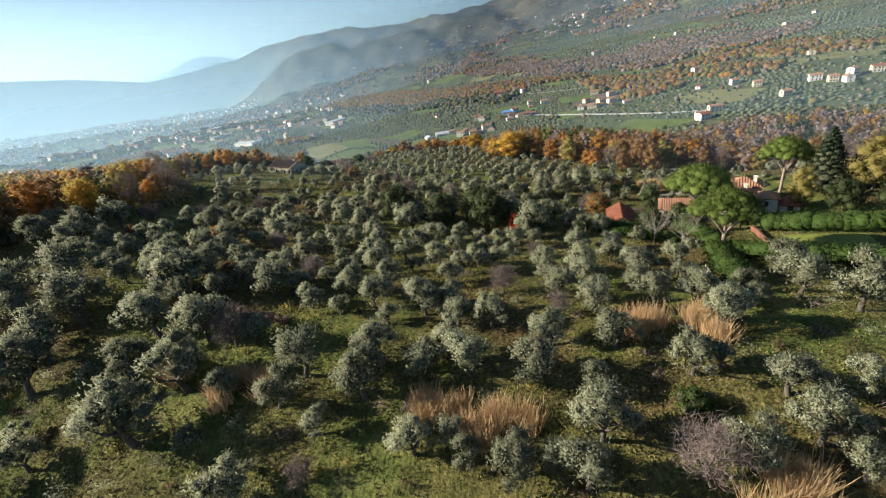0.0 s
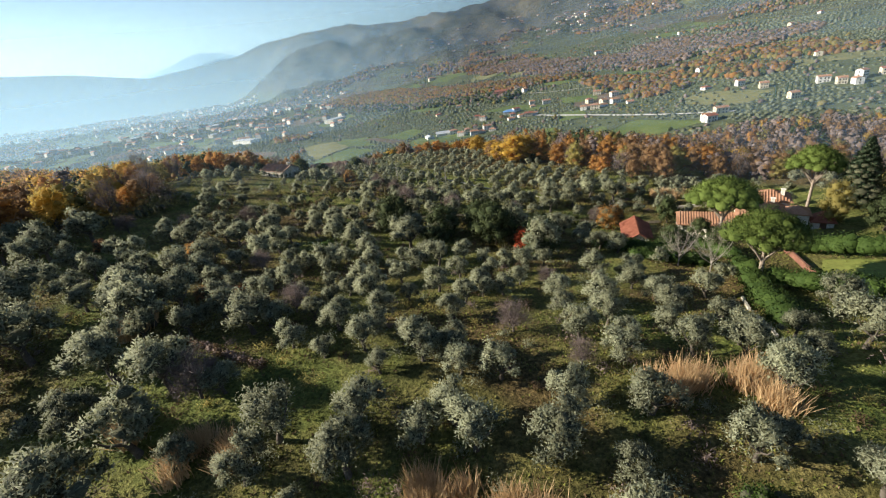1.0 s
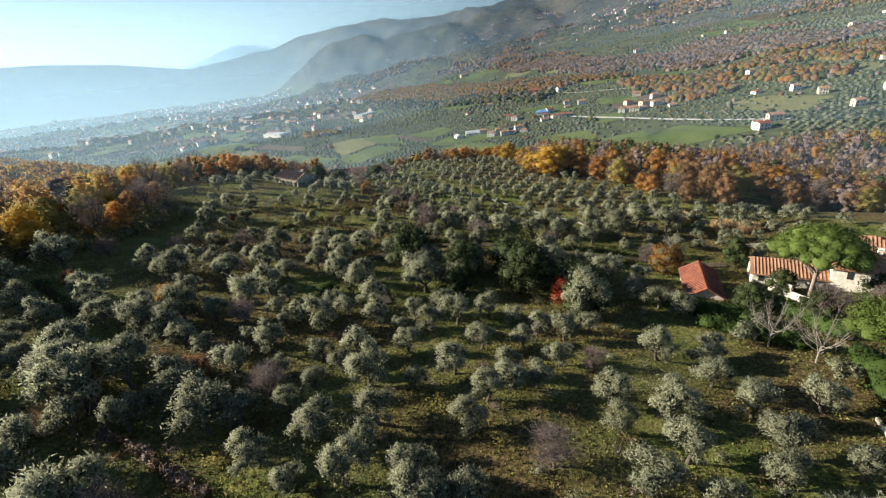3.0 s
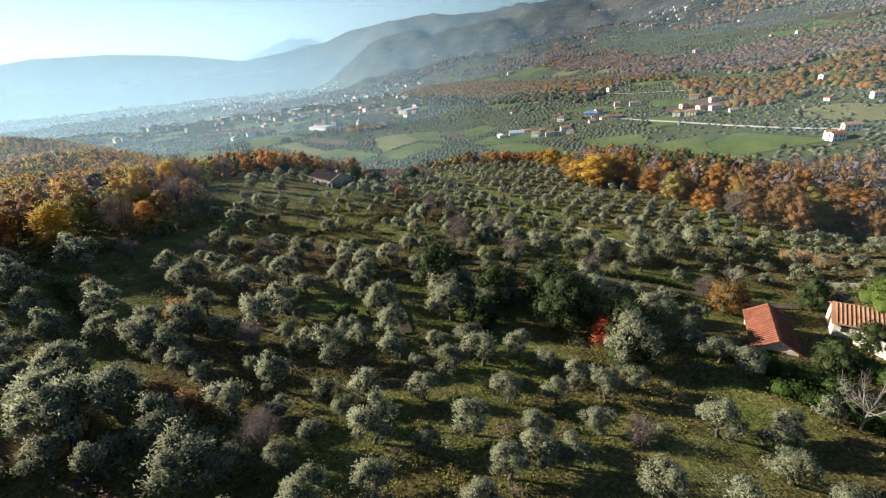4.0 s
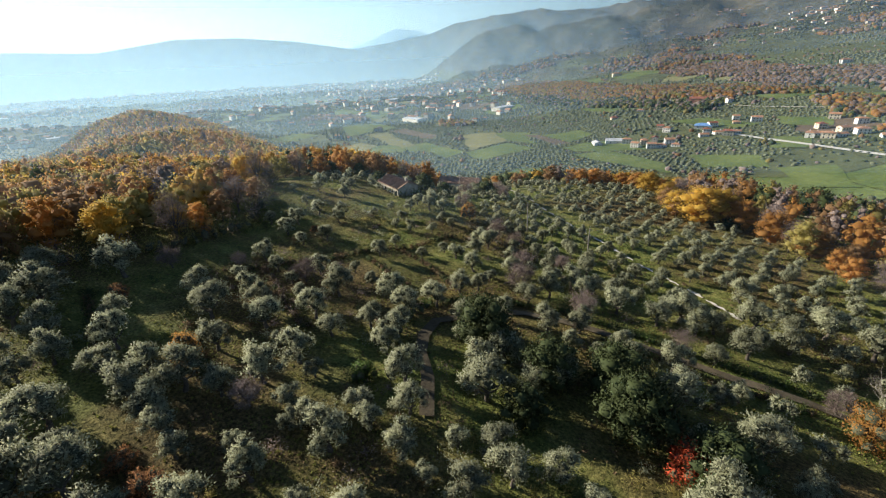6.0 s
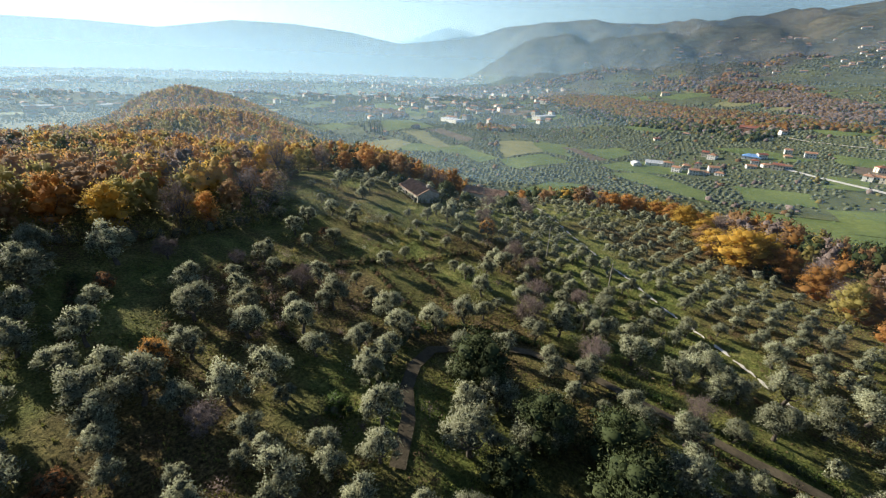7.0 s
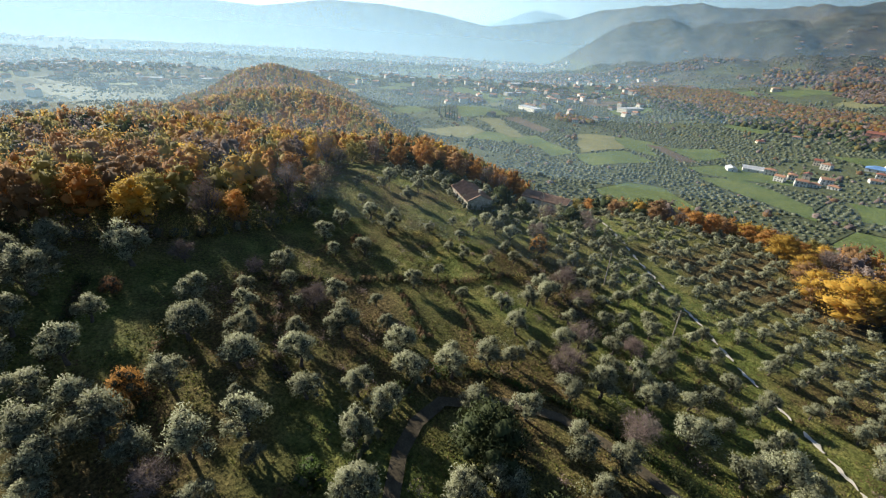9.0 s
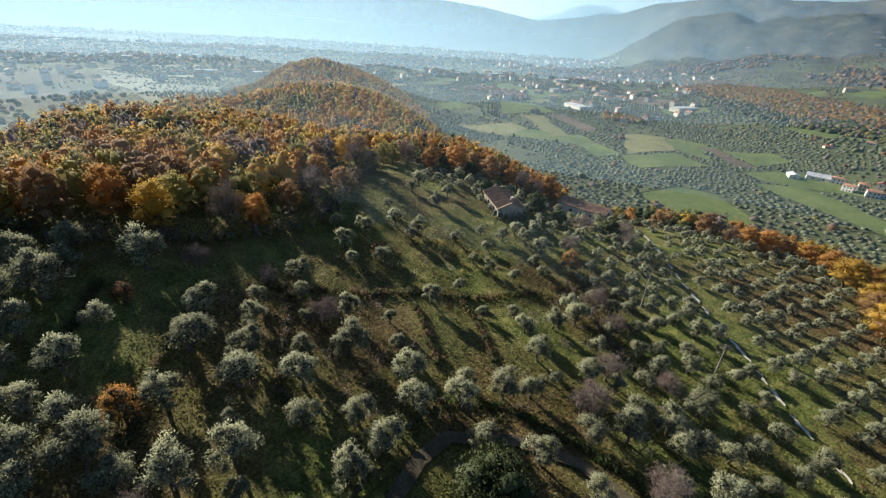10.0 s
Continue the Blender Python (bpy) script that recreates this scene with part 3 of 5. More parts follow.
GROVE_B = [
    (-31.8, 38.6, 5.9), (7.6, 38.6, 3.8), (25.8, 39.5, 2.8), (-39.6, 41.4, 4.5), (30.7, 42.0, 2.6), (-53.4, 42.0, 6.5), (25.1, 42.9, 3.9), (2.2, 43.0, 3.4),
    (36.3, 43.1, 4.7), (13.9, 43.9, 3.5), (-25.6, 44.0, 3.3), (-1.6, 44.1, 3.2), (21.1, 44.2, 3.5), (-9.8, 44.7, 2.4), (-31.8, 45.2, 5.4), (26.4, 45.8, 3.2),
    (-54.1, 46.1, 6.1), (32.1, 46.2, 2.8), (-5.5, 46.3, 3.8), (-2.4, 46.6, 3.4), (15.1, 46.8, 2.8), (-39.7, 47.8, 5.8), (-16.4, 48.2, 2.4), (11.1, 48.3, 3.7),
    (-11.9, 48.6, 3.6), (-6.7, 48.9, 3.3), (21.0, 49.6, 3.0), (27.2, 50.4, 3.1), (-20.6, 50.7, 3.3), (40.4, 51.1, 3.9), (-11.1, 51.6, 2.8),
]
GROVE_C = [
    (-52.6, 51.6, 6.6), (15.4, 52.2, 3.3), (-61.2, 52.3, 5.0), (-45.3, 52.4, 3.0), (22.8, 52.8, 3.8), (-15.7, 53.2, 3.7), (-39.5, 53.6, 3.5), (-34.2, 54.0, 3.4),
    (-26.7, 54.3, 5.1), (-2.2, 55.3, 3.0), (-24.0, 55.4, 3.4), (-10.8, 55.5, 3.6), (11.2, 55.5, 2.7), (-65.1, 55.8, 6.8), (-40.4, 56.7, 6.0), (-19.9, 56.7, 2.5),
    (16.1, 57.1, 3.7), (-27.8, 57.5, 2.6), (-31.5, 57.5, 4.7), (23.5, 57.9, 3.1), (-44.5, 58.0, 4.9), (-57.5, 58.2, 6.6), (-0.7, 59.1, 2.9), (11.4, 59.3, 3.5),
    (30.8, 59.5, 3.2), (-38.0, 59.5, 4.8), (-18.2, 59.7, 2.6), (-52.0, 60.7, 3.6), (25.3, 60.9, 2.6), (-8.1, 61.2, 2.4), (1.8, 61.3, 3.0),
]
GROVE_D = [
    (-41.7, 61.5, 3.4), (-13.2, 61.7, 4.0), (4.6, 61.8, 2.7), (-28.1, 62.4, 4.5), (-23.2, 62.5, 2.8), (-55.9, 63.1, 3.6), (-47.0, 63.2, 5.5), (22.6, 63.3, 3.8),
    (-4.2, 63.9, 4.0), (-17.0, 64.2, 3.1), (1.8, 64.5, 3.1), (-60.5, 65.6, 4.2), (-57.2, 65.9, 3.4), (-34.1, 66.1, 3.0), (-19.9, 66.3, 3.0), (7.6, 66.6, 3.2),
    (-26.1, 67.1, 4.0), (-37.3, 67.2, 3.6), (-15.7, 67.4, 4.0), (23.5, 67.5, 3.4), (18.9, 68.4, 4.2), (-40.0, 68.5, 4.1), (-10.0, 68.6, 3.6), (-43.5, 69.0, 4.7),
    (-29.7, 69.1, 2.5), (-56.9, 69.3, 4.3), (25.5, 69.5, 3.1), (-1.2, 70.1, 3.6), (-49.6, 70.3, 4.1), (3.7, 71.1, 3.0), (-67.7, 71.2, 5.5),
]
GROVE_E = [
    (-61.9, 71.9, 4.8), (-46.0, 72.7, 4.2), (9.2, 72.8, 3.6), (-41.2, 73.1, 5.7), (-22.1, 73.3, 4.8), (-27.2, 73.5, 2.4), (-11.9, 74.1, 2.4), (-7.8, 74.3, 4.1),
    (-75.4, 74.4, 5.7), (-37.2, 74.4, 4.3), (-53.8, 74.5, 4.9), (-25.9, 75.3, 3.3), (12.9, 75.4, 3.2), (6.5, 75.4, 3.3), (-68.8, 75.7, 6.5), (-15.6, 76.0, 3.9),
    (-29.1, 76.1, 3.2), (-4.6, 77.5, 4.6), (-20.2, 77.6, 3.3), (3.1, 78.0, 3.0), (-34.7, 78.1, 4.7), (-72.9, 78.5, 4.6), (-60.5, 78.9, 3.9), (-22.5, 79.1, 3.5),
    (-10.9, 79.4, 2.6), (26.6, 79.8, 3.9), (-0.3, 80.2, 3.8), (13.4, 80.5, 6.6), (-77.2, 80.7, 4.8), (-44.7, 80.9, 4.6), (-7.1, 81.0, 4.0),
]
GROVE_F = [
    (-17.4, 81.7, 4.1), (-30.4, 82.0, 2.8), (24.5, 82.9, 4.0), (-33.7, 83.3, 4.7), (-38.1, 84.9, 2.4), (-20.0, 85.9, 5.1), (21.9, 86.2, 3.4), (-51.4, 86.2, 6.0),
    (-71.0, 87.6, 6.8), (-43.3, 88.1, 5.3), (-10.4, 88.7, 6.6), (23.1, 88.7, 3.5), (13.4, 90.0, 4.2), (-58.0, 90.3, 4.6), (-25.3, 90.8, 4.3), (-47.0, 91.2, 4.6),
    (-34.4, 91.2, 4.1), (19.1, 92.3, 5.5), (-5.8, 93.0, 3.9), (-12.7, 93.9, 5.1), (-39.3, 94.0, 4.8), (-52.9, 94.9, 3.6), (-2.5, 95.4, 4.6), (4.8, 95.8, 4.8),
    (-26.3, 96.0, 4.7), (-30.9, 96.1, 4.2), (-43.8, 96.8, 3.2), (11.0, 96.8, 5.5), (21.4, 97.0, 3.8), (-10.5, 97.4, 5.1), (-57.5, 97.6, 2.8),
]
GROVE_G = [
    (-18.1, 100.6, 2.6), (16.7, 100.7, 3.7), (-49.2, 101.0, 2.4), (5.0, 101.0, 3.8), (12.5, 101.0, 4.2), (-40.8, 102.4, 5.2), (-54.2, 102.9, 3.0), (-28.1, 102.9, 4.9),
    (-13.8, 103.4, 3.9), (6.0, 104.9, 4.4), (-32.3, 105.5, 5.2), (1.7, 105.5, 2.4), (-58.9, 105.5, 4.0), (-2.4, 105.9, 3.2), (-19.6, 106.0, 4.3), (11.6, 106.5, 4.7),
    (-47.9, 107.0, 3.7), (-37.9, 108.4, 2.9), (4.6, 108.7, 3.5), (-25.6, 108.8, 4.8), (-6.6, 109.4, 4.6), (-14.0, 109.6, 4.3), (-1.8, 111.0, 4.6), (-43.6, 111.8, 2.4),
    (17.7, 112.1, 3.5), (-28.2, 112.5, 3.0), (-23.0, 114.7, 4.6), (22.9, 116.3, 5.4), (-59.0, 116.3, 2.8), (-11.4, 117.9, 4.6), (-20.8, 117.9, 3.8),
]
GROVE_H = [
    (-64.7, 118.6, 4.1), (16.1, 120.4, 4.7), (10.3, 120.8, 4.9), (29.7, 121.4, 6.3), (-43.7, 121.4, 3.7), (-72.1, 121.7, 3.2), (19.1, 121.9, 4.3), (-8.3, 122.2, 4.8),
    (3.7, 122.4, 5.2), (-57.6, 122.5, 3.7), (-20.2, 123.3, 2.7), (13.9, 123.7, 5.9), (41.6, 124.5, 6.6), (-67.2, 125.3, 3.8), (-24.2, 125.4, 4.2), (-2.3, 125.8, 3.9),
    (25.6, 126.3, 6.1), (-8.7, 126.6, 4.2), (-36.4, 126.7, 2.6), (36.3, 128.2, 6.1), (-17.3, 128.4, 4.4), (-5.0, 128.6, 4.8), (-1.1, 129.0, 4.2), (-44.1, 129.1, 2.6),
    (-29.6, 129.5, 3.9), (-33.0, 131.2, 2.7), (-62.0, 134.0, 3.3), (-68.5, 134.5, 3.7), (-27.4, 135.4, 3.7), (-19.4, 136.8, 3.1), (25.6, 136.8, 5.4),
]
GROVE_I = [
    (-3.0, 137.2, 5.0), (-63.9, 137.6, 3.7), (-74.9, 138.1, 2.6), (-45.4, 139.9, 3.1), (-49.6, 140.0, 2.6), (-25.6, 140.3, 4.9), (-40.5, 141.9, 2.7), (-28.5, 142.7, 3.9),
    (-57.5, 142.8, 2.4), (-84.7, 145.5, 2.6), (-51.4, 146.7, 2.6), (-38.0, 149.0, 3.2), (-8.6, 149.9, 3.2), (-56.9, 151.2, 2.4), (-41.7, 151.4, 2.7), (-72.2, 151.6, 3.8),
    (-82.0, 152.6, 3.6), (-52.1, 153.5, 3.5), (-43.7, 156.6, 4.7), (-47.9, 157.4, 4.0), (-85.3, 158.7, 4.3), (-52.5, 159.3, 3.7), (-75.9, 160.5, 3.7), (-49.9, 163.9, 3.8),
]
# olives out of view on the left, added for the shade they cast
SHADE_TREES = [(-56.0, 30.5, 6.6), (-53.0, 26.0, 6.4), (-47.5, 23.0, 6.4), (-41.0, 21.5, 6.0)]
OLIVES = [*SHADE_TREES, *GROVE_A, *GROVE_B, *GROVE_C, *GROVE_D, *GROVE_E, *GROVE_F, *GROVE_G, *GROVE_H, *GROVE_I]


# ---- where things may stand ----
LANE = [(-15.5, 82), (-18.3, 88.7), (-21.5, 93.5), (-23.3, 98.5), (-23.6, 104), (-18, 110), (-11, 113.8), (-5, 114), (0.5, 112.8), (6, 111.5), (12, 111.2), (20, 109.5), (29, 108.6), (36, 107), (46, 106)]
WALL_PATH = [(-45, 212), (-31.8, 196.6), (-18.2, 179.8), (-12.1, 173.9), (-4.5, 165.2), (0.4, 159.5), (6.9, 150.5), (11.6, 146), (16.5, 140.5), (22.8, 131.9), (28.5, 124)]
# first points run out of view, drawn in so the wood shades the slope
WOOD_EDGE = [(-58, 0), (-62, 30), (-68, 48), (-82, 64), (-86, 73), (-82, 82), (-78.5, 94), (-76, 104), (-76, 117), (-83, 129), (-96, 144), (-103, 158), (-98, 170), (-86, 187), (-66, 203), (-44, 216), (-10, 226), (20, 230)]
RIGHT_EDGE = [(20, 260), (14, 200), (20, 184), (34, 186), (42, 168), (52, 150), (60, 142), (82, 140), (110, 120), (150, 80)]


def side(line, x, y):
    """Distance to a line of points and whether the place lies left of it."""
    best, left = 1e9, False
    for (ax, ay), (bx, by) in zip(line, line[1:]):
        dx, dy = bx - ax, by - ay
        s = min(1, max(0, ((x - ax) * dx + (y - ay) * dy) / (dx * dx + dy * dy)))
        d = math.hypot(x - ax - s * dx, y - ay - s * dy)
        if d < best:
            best, left = d, dx * (y - ay) - dy * (x - ax) > 0
    return best, left


def off_spine(x, y):
    return min(side(SPINE, x, y)[0], side(SHOULDER, x, y)[0])


def in_left_wood(x, y):
    d, left = side(WOOD_EDGE, x, y)
    return left


def in_right_wood(x, y):
    d, left = side(RIGHT_EDGE, x, y)
    return left and y > 60


# ---- olive trees ----
for x, y, w in OLIVES:
    olive_tree.plant(x, y, w * (1.27 if y < 62 else 1.08), "grey-green olive tree on the grassy hillside", "olive trees of the grove")


def scatter(n, x0, x1, y0, y1, gap, rs, taken=()):
    """Loose, roughly even places in a rectangle."""
    out = []
    cells = {}
    for p in taken:
        cells.setdefault((int(p[0] // gap), int(p[1] // gap)), []).append(p)
    for _ in range(n):
        x, y = rs.uniform(x0, x1), rs.uniform(y0, y1)
        ci, cj = int(x // gap), int(y // gap)
        if all(math.hypot(x - q[0], y - q[1]) > gap for i in (-1, 0, 1) for j in (-1, 0, 1) for q in cells.get((ci + i, cj + j), ())):
            cells.setdefault((ci, cj), []).append((x, y))
            out.append((x, y))
    return out


# the regular grove on the slope behind, past the stone-edged path
def build_grove():
    rs = np.random.default_rng(11)
    spots = []
    for i in range(-14, 24):
        for j in range(0, 24):
            x, y = -60 + i * 4.9 + j * 2.0 + rs.normal(0, 0.5), 108 + j * 5.2 - i * 1.3 + rs.normal(0, 0.5)
            spots.append((x, y))
    spots += scatter(700, 30, 130, -20, 140, 6.0, rs) + scatter(500, -120, -20, -30, 60, 6.5, rs) + scatter(300, -20, 60, -40, 16, 6.0, rs)
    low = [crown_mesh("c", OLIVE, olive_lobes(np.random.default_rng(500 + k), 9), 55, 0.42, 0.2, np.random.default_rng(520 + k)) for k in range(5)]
    data = [plain_form(me) for me in low]
    rows, n = [], 0
    for x, y in spots:
        if in_left_wood(x, y) or in_right_wood(x, y) or off_spine(x, y) > 130:
            continue
        if y < 165 and x < -5 - (y - 110) * 0.55 and y > 60:
            continue
        if min(math.hypot(x - p[0], y - p[1]) for p in OLIVES) < 4.2 or side(LANE, x, y)[0] < 3 or side(WALL_PATH, x, y)[0] < 2:
            continue
        if 38 < x < 84 and 56 < y < 104 or 28 < x < 42 and 78 < y < 106:
            continue
        if 22 < x < 36 and 20 < y < 40:
            continue
        w, a = rs.uniform(2.9, 4.0), rs.uniform(0, 6.28)
        if n < 70 and y < 165:
            olive_tree.plant(x, y, w, "grey-green olive tree on the grassy hillside", "olive trees of the grove")
            n += 1
            continue
        rows.append((x, y, w / 4.3, a, int(rs.integers(5))))
    r = np.array(rows)
    at = np.column_stack([r[:, 0], r[:, 1], height(r[:, 0], r[:, 1]) - 0.3])
    me = mass_mesh("olive_grove", [OLIVE, SHADE_CORE], data, r[:, 4].astype(int), at, np.repeat(r[:, 2:3], 3, axis=1), r[:, 3], np.zeros(len(r), int), 1)
    tagged(new("olive_grove", me), "regular rows of grey-green olive trees farther along the slope", "olive grove", kind="stuff")


build_grove()


# ---- single trees and shrubs ----
for x, y, w in [(-14, 99.6, 8.5), (-3.9, 95.6, 7), (4.4, 97.2, 8.5), (14.4, 87, 6.5), (-5.5, 87.3, 5.5), (6.5, 90.0, 8.0), (13.5, 81, 6.0), (38, 84, 5.0)]:
    oak_tree.plant(x, y, w, "dense dark holm oak among the olive trees", "holm oaks by the lane")
red_tree.plant(11.5, 86.5, 4.3, "small tree with bright red autumn leaves")
orange_tree.plant(33.5, 102.5, 6.0, "orange autumn tree beside the red-roofed barn")
orange_tree.plant(-36.7, 158.9, 4.4, "yellow-orange tree on the meadow's edge")
orange_tree.plant(-45.6, 77.2, 3.4, "slim orange shrub among the olives", stretch=1.3)
for x, y, w in [(-32.7, 62.3, 3.2), (-37.1, 63.2, 2.6), (-65.7, 82.9, 2.8), (-62.0, 124.5, 2.2)]:
    russet_shrub.plant(x, y, w, "low russet-brown shrub between the olives", "russet shrubs")
for x, y, w in [(17.1, 28.0, 2.8), (-25.3, 84.8, 3.2)]:
    green_shrub.plant(x, y, w, "round bright green laurel shrub", "green shrubs")
for x, y, w in [(10.1, 43.7, 3.0), (15.1, 22.6, 5.0), (4.5, 51.0, 4.3), (-16.0, 27.0, 2.9), (-22.9, 59.2, 4.2), (11.3, 66.2, 3.2), (-33.2, 74.3, 4.0), (-13.9, 122.0, 6.2),
                (13.3, 113.7, 4.0), (-1.9, 116.9, 5.0), (-60.9, 101.2, 3.4), (-68.5, 93.9, 4.6), (-8.6, 139.2, 3.2), (-15.3, 131.2, 4.7), (-7.9, 137.5, 4.1),
                (-25.6, 148.2, 5.5), (-19.9, 144.1, 4.4), (-48.0, 102.9, 5.2), (-40.7, 165.5, 5.5), (-27.9, 43.7, 5.6)]:
    bare_tree.plant(x, y, w, "leafless purple-brown shrub tree in the grass", "leafless shrub trees")
for x, y in [(33.1, 71.7), (36.0, 68.0)]:
    pale_tree.plant(x, y, 7.0, "bare fig tree with pale branches by the villa", "bare fig trees")


for x, y, w in [(11, 219, 8.5), (17, 212, 7.0), (24.7, 190, 12.5), (30, 194, 11.0), (19, 196, 8.0)]:
    wood_kinds[1].plant(x, y, w, "broad golden-yellow oak at the grove's edge", "golden oaks", stretch=0.62)
for x, y, w in [(34.5, 189, 9.0), (40, 179, 8.5), (46, 170, 8.0)]:
    wood_kinds[0].plant(x, y, w, "broad orange oak at the grove's edge", "golden oaks", stretch=0.68)


wood_kinds[0].plant(85, 159, 8.5, "broad orange oak behind the villa", "golden oaks", stretch=0.8)
wood_kinds[1].plant(101, 166, 8.0, "tall golden-yellow oak behind the villa", "golden oaks", stretch=0.95)


for x, y, w in [(56.5, 85, 5.5), (44, 79.5, 4.5), (72, 80, 6.0), (88, 92, 8.0), (76, 74, 6.0), (92, 84, 7.0), (48, 93, 4.5)]:
    oak_tree.plant(x, y, w, "dense dark evergreen oak in the villa garden", "garden oaks")
for x, y, w in [(84, 88, 8.0), (70, 88, 5.5), (96, 96, 9.0)]:
    wood_kinds[3].plant(x, y, w, "ochre-green oak beside the villa")
for x, y, w in [(53.5, 80.5, 5.0), (45, 79, 5.0)]:
    bare_tree.plant(x, y, w, "leafless brown tree in the villa garden", "leafless shrub trees", stretch=1.2)


for x, y, w in [(-74, 175, 4.5), (-52, 180, 5.0), (-40, 186.5, 5.5), (-60, 181, 6.0)]:
    oak_tree.plant(x, y, w, "dark evergreen oak beside the old farmhouse", "oaks by the farmhouse")
for x, y, w in [(-46, 184, 5.0), (-37, 190, 5.0), (-33, 183, 4.5)]:
    bare_tree.plant(x, y, w, "leafless purple-brown shrub tree in the grass", "leafless shrub trees")


# ---- the woods ----
def build_woods():
    rs = np.random.default_rng(21)
    forms = []
    for lobes, per, length, width in ((11, 52, 0.46, 0.27), (6, 30, 0.72, 0.42), (4, 18, 1.05, 0.65)):
        for k in range(4):
            me = crown_mesh("c", OAK, round_lobes(np.random.default_rng(600 + k), lobes, 7.6, 0.8, 10.8), per, length, width, np.random.default_rng(620 + k), 1, 0.32, 0.62, 0.65, lift=0.7)
            forms.append(plain_form(me))
    left = [p for p in scatter(15000, -190, 30, 0, 260, 4.7, rs) + scatter(15000, -780, -190, 60, 580, 5.6, rs) if in_left_wood(*p) and off_spine(*p) < (125 if p[1] > 70 else 170) and p[0] > -130 + (p[1] - 40) * -12]
    right = [p for p in scatter(14000, 8, 330, 90, 340, 5.2, rs) if in_right_wood(*p) and math.hypot(*p) < 228 + 3.4 * math.degrees(math.atan2(*p))]
    rows = []
    count = 0
    for places, share in ((left, (0.24, 0.15, 0.17, 0.25, 0.08, 0.11)), (right, (0.1, 0.04, 0.3, 0.09, 0.4, 0.07))):
        cum = np.cumsum(share)
        for x, y in places:
            if abs(x + 57) < 13 and -14 < y - 208.3 < 7:
                continue
            drift = 0.22 * math.sin(x * 0.06 + 1) * math.sin(y * 0.05) + rs.uniform(0, 1)
            k = min(5, int(np.searchsorted(cum, min(0.999, max(0, drift)))))
            w = rs.uniform(4.6, 7.4)
            edge = min(side(WOOD_EDGE, x, y)[0], side(RIGHT_EDGE, x, y)[0])
            tall = (0.88 + 0.14 * min(1, edge / 25)) * rs.uniform(0.9, 1.08) * (0.75 if -60 < x < 25 and y > 195 else 1)
            if edge < 8 and math.hypot(x, y - 70) < 190 and count < 120:
                if edge < 5 and x < 0 and rs.random() < 0.4:
                    k = (4, 2, 4, 5)[int(rs.integers(4))]
                wood_kinds[k].plant(x, y, w * (0.8 if k == 5 else 1), WOOD_LABELS[k], "trees of the wood", 0.3, tall * (1.15 if k == 4 else 1))
                count += 1
                continue
            near = 0 if math.hypot(x, y - 70) < 135 else 4 if math.hypot(x, y - 70) < 290 else 8
            rows.append((x, y, w / 6.8 * 1.14, tall, rs.uniform(0, 6.28), k, int(rs.integers(4)) + near))
    r = np.array(rows)
    at = np.column_stack([r[:, 0], r[:, 1], height(r[:, 0], r[:, 1]) - 0.4])
    size = np.column_stack([r[:, 2], r[:, 2], r[:, 2] * 0.25 + 0.75 * r[:, 3]])
    me = mass_mesh("autumn_wood", WOODS, forms, r[:, 6].astype(int), at, size, r[:, 4], r[:, 5].astype(int))
    tagged(new("autumn_wood", me), "dense oak wood in orange, rust and ochre autumn leaf", "wood", kind="stuff")


build_woods()


# ---- buildings ----
def roof_bm(lx, ly, z, rise, over=0.4, hip=False, thick=0.18):
    """A tiled roof over a lx by ly house, ridge along x; hip: sloped ends."""
    bm = bmesh.new()
    X, Y = lx / 2 + over, ly / 2 + over
    rx = X - (Y if hip else 0)
    rx = max(rx, 0.05)
    drop = over * rise / (ly / 2)
    def ring(dz):
        return [bm.verts.new(p) for p in ((-X, -Y, z - drop + dz), (X, -Y, z - drop + dz), (X, Y, z - drop + dz), (-X, Y, z - drop + dz), (-rx, 0, z + rise + dz), (rx, 0, z + rise + dz))]
    t, b = ring(thick), ring(0.0)
    for q in ((0, 1, 5, 4), (2, 3, 4, 5), (1, 2, 5), (3, 0, 4)):
        if not hip and len(q) == 3:
            continue
        bm.faces.new([t[i] for i in q])
        bm.faces.new([b[i] for i in reversed(q)])
    rim = (0, 1, 2, 3) if hip else (0, 1, 5, 2, 3, 4)
    for i in range(len(rim)):
        a, c = rim[i], rim[(i + 1) % len(rim)]
        bm.faces.new([t[c], t[a], b[a], b[c]])
    return bm


def body_bm(lx, ly, h, rise, hip):
    bm = bmesh.new()
    X, Y = lx / 2, ly / 2
    lo = [bm.verts.new(p) for p in ((-X, -Y, -2.5), (X, -Y, -2.5), (X, Y, -2.5), (-X, Y, -2.5))]
    hi = [bm.verts.new(p) for p in ((-X, -Y, h), (X, -Y, h), (X, Y, h), (-X, Y, h))]
    for i in range(4):
        j = (i + 1) % 4
        bm.faces.new([lo[i], lo[j], hi[j], hi[i]])
    if not hip:
        g = [bm.verts.new((-X, 0, h + rise)), bm.verts.new((X, 0, h + rise))]
        bm.faces.new([hi[1], hi[2], g[1]])
        bm.faces.new([hi[3], hi[0], g[0]])
    return bm


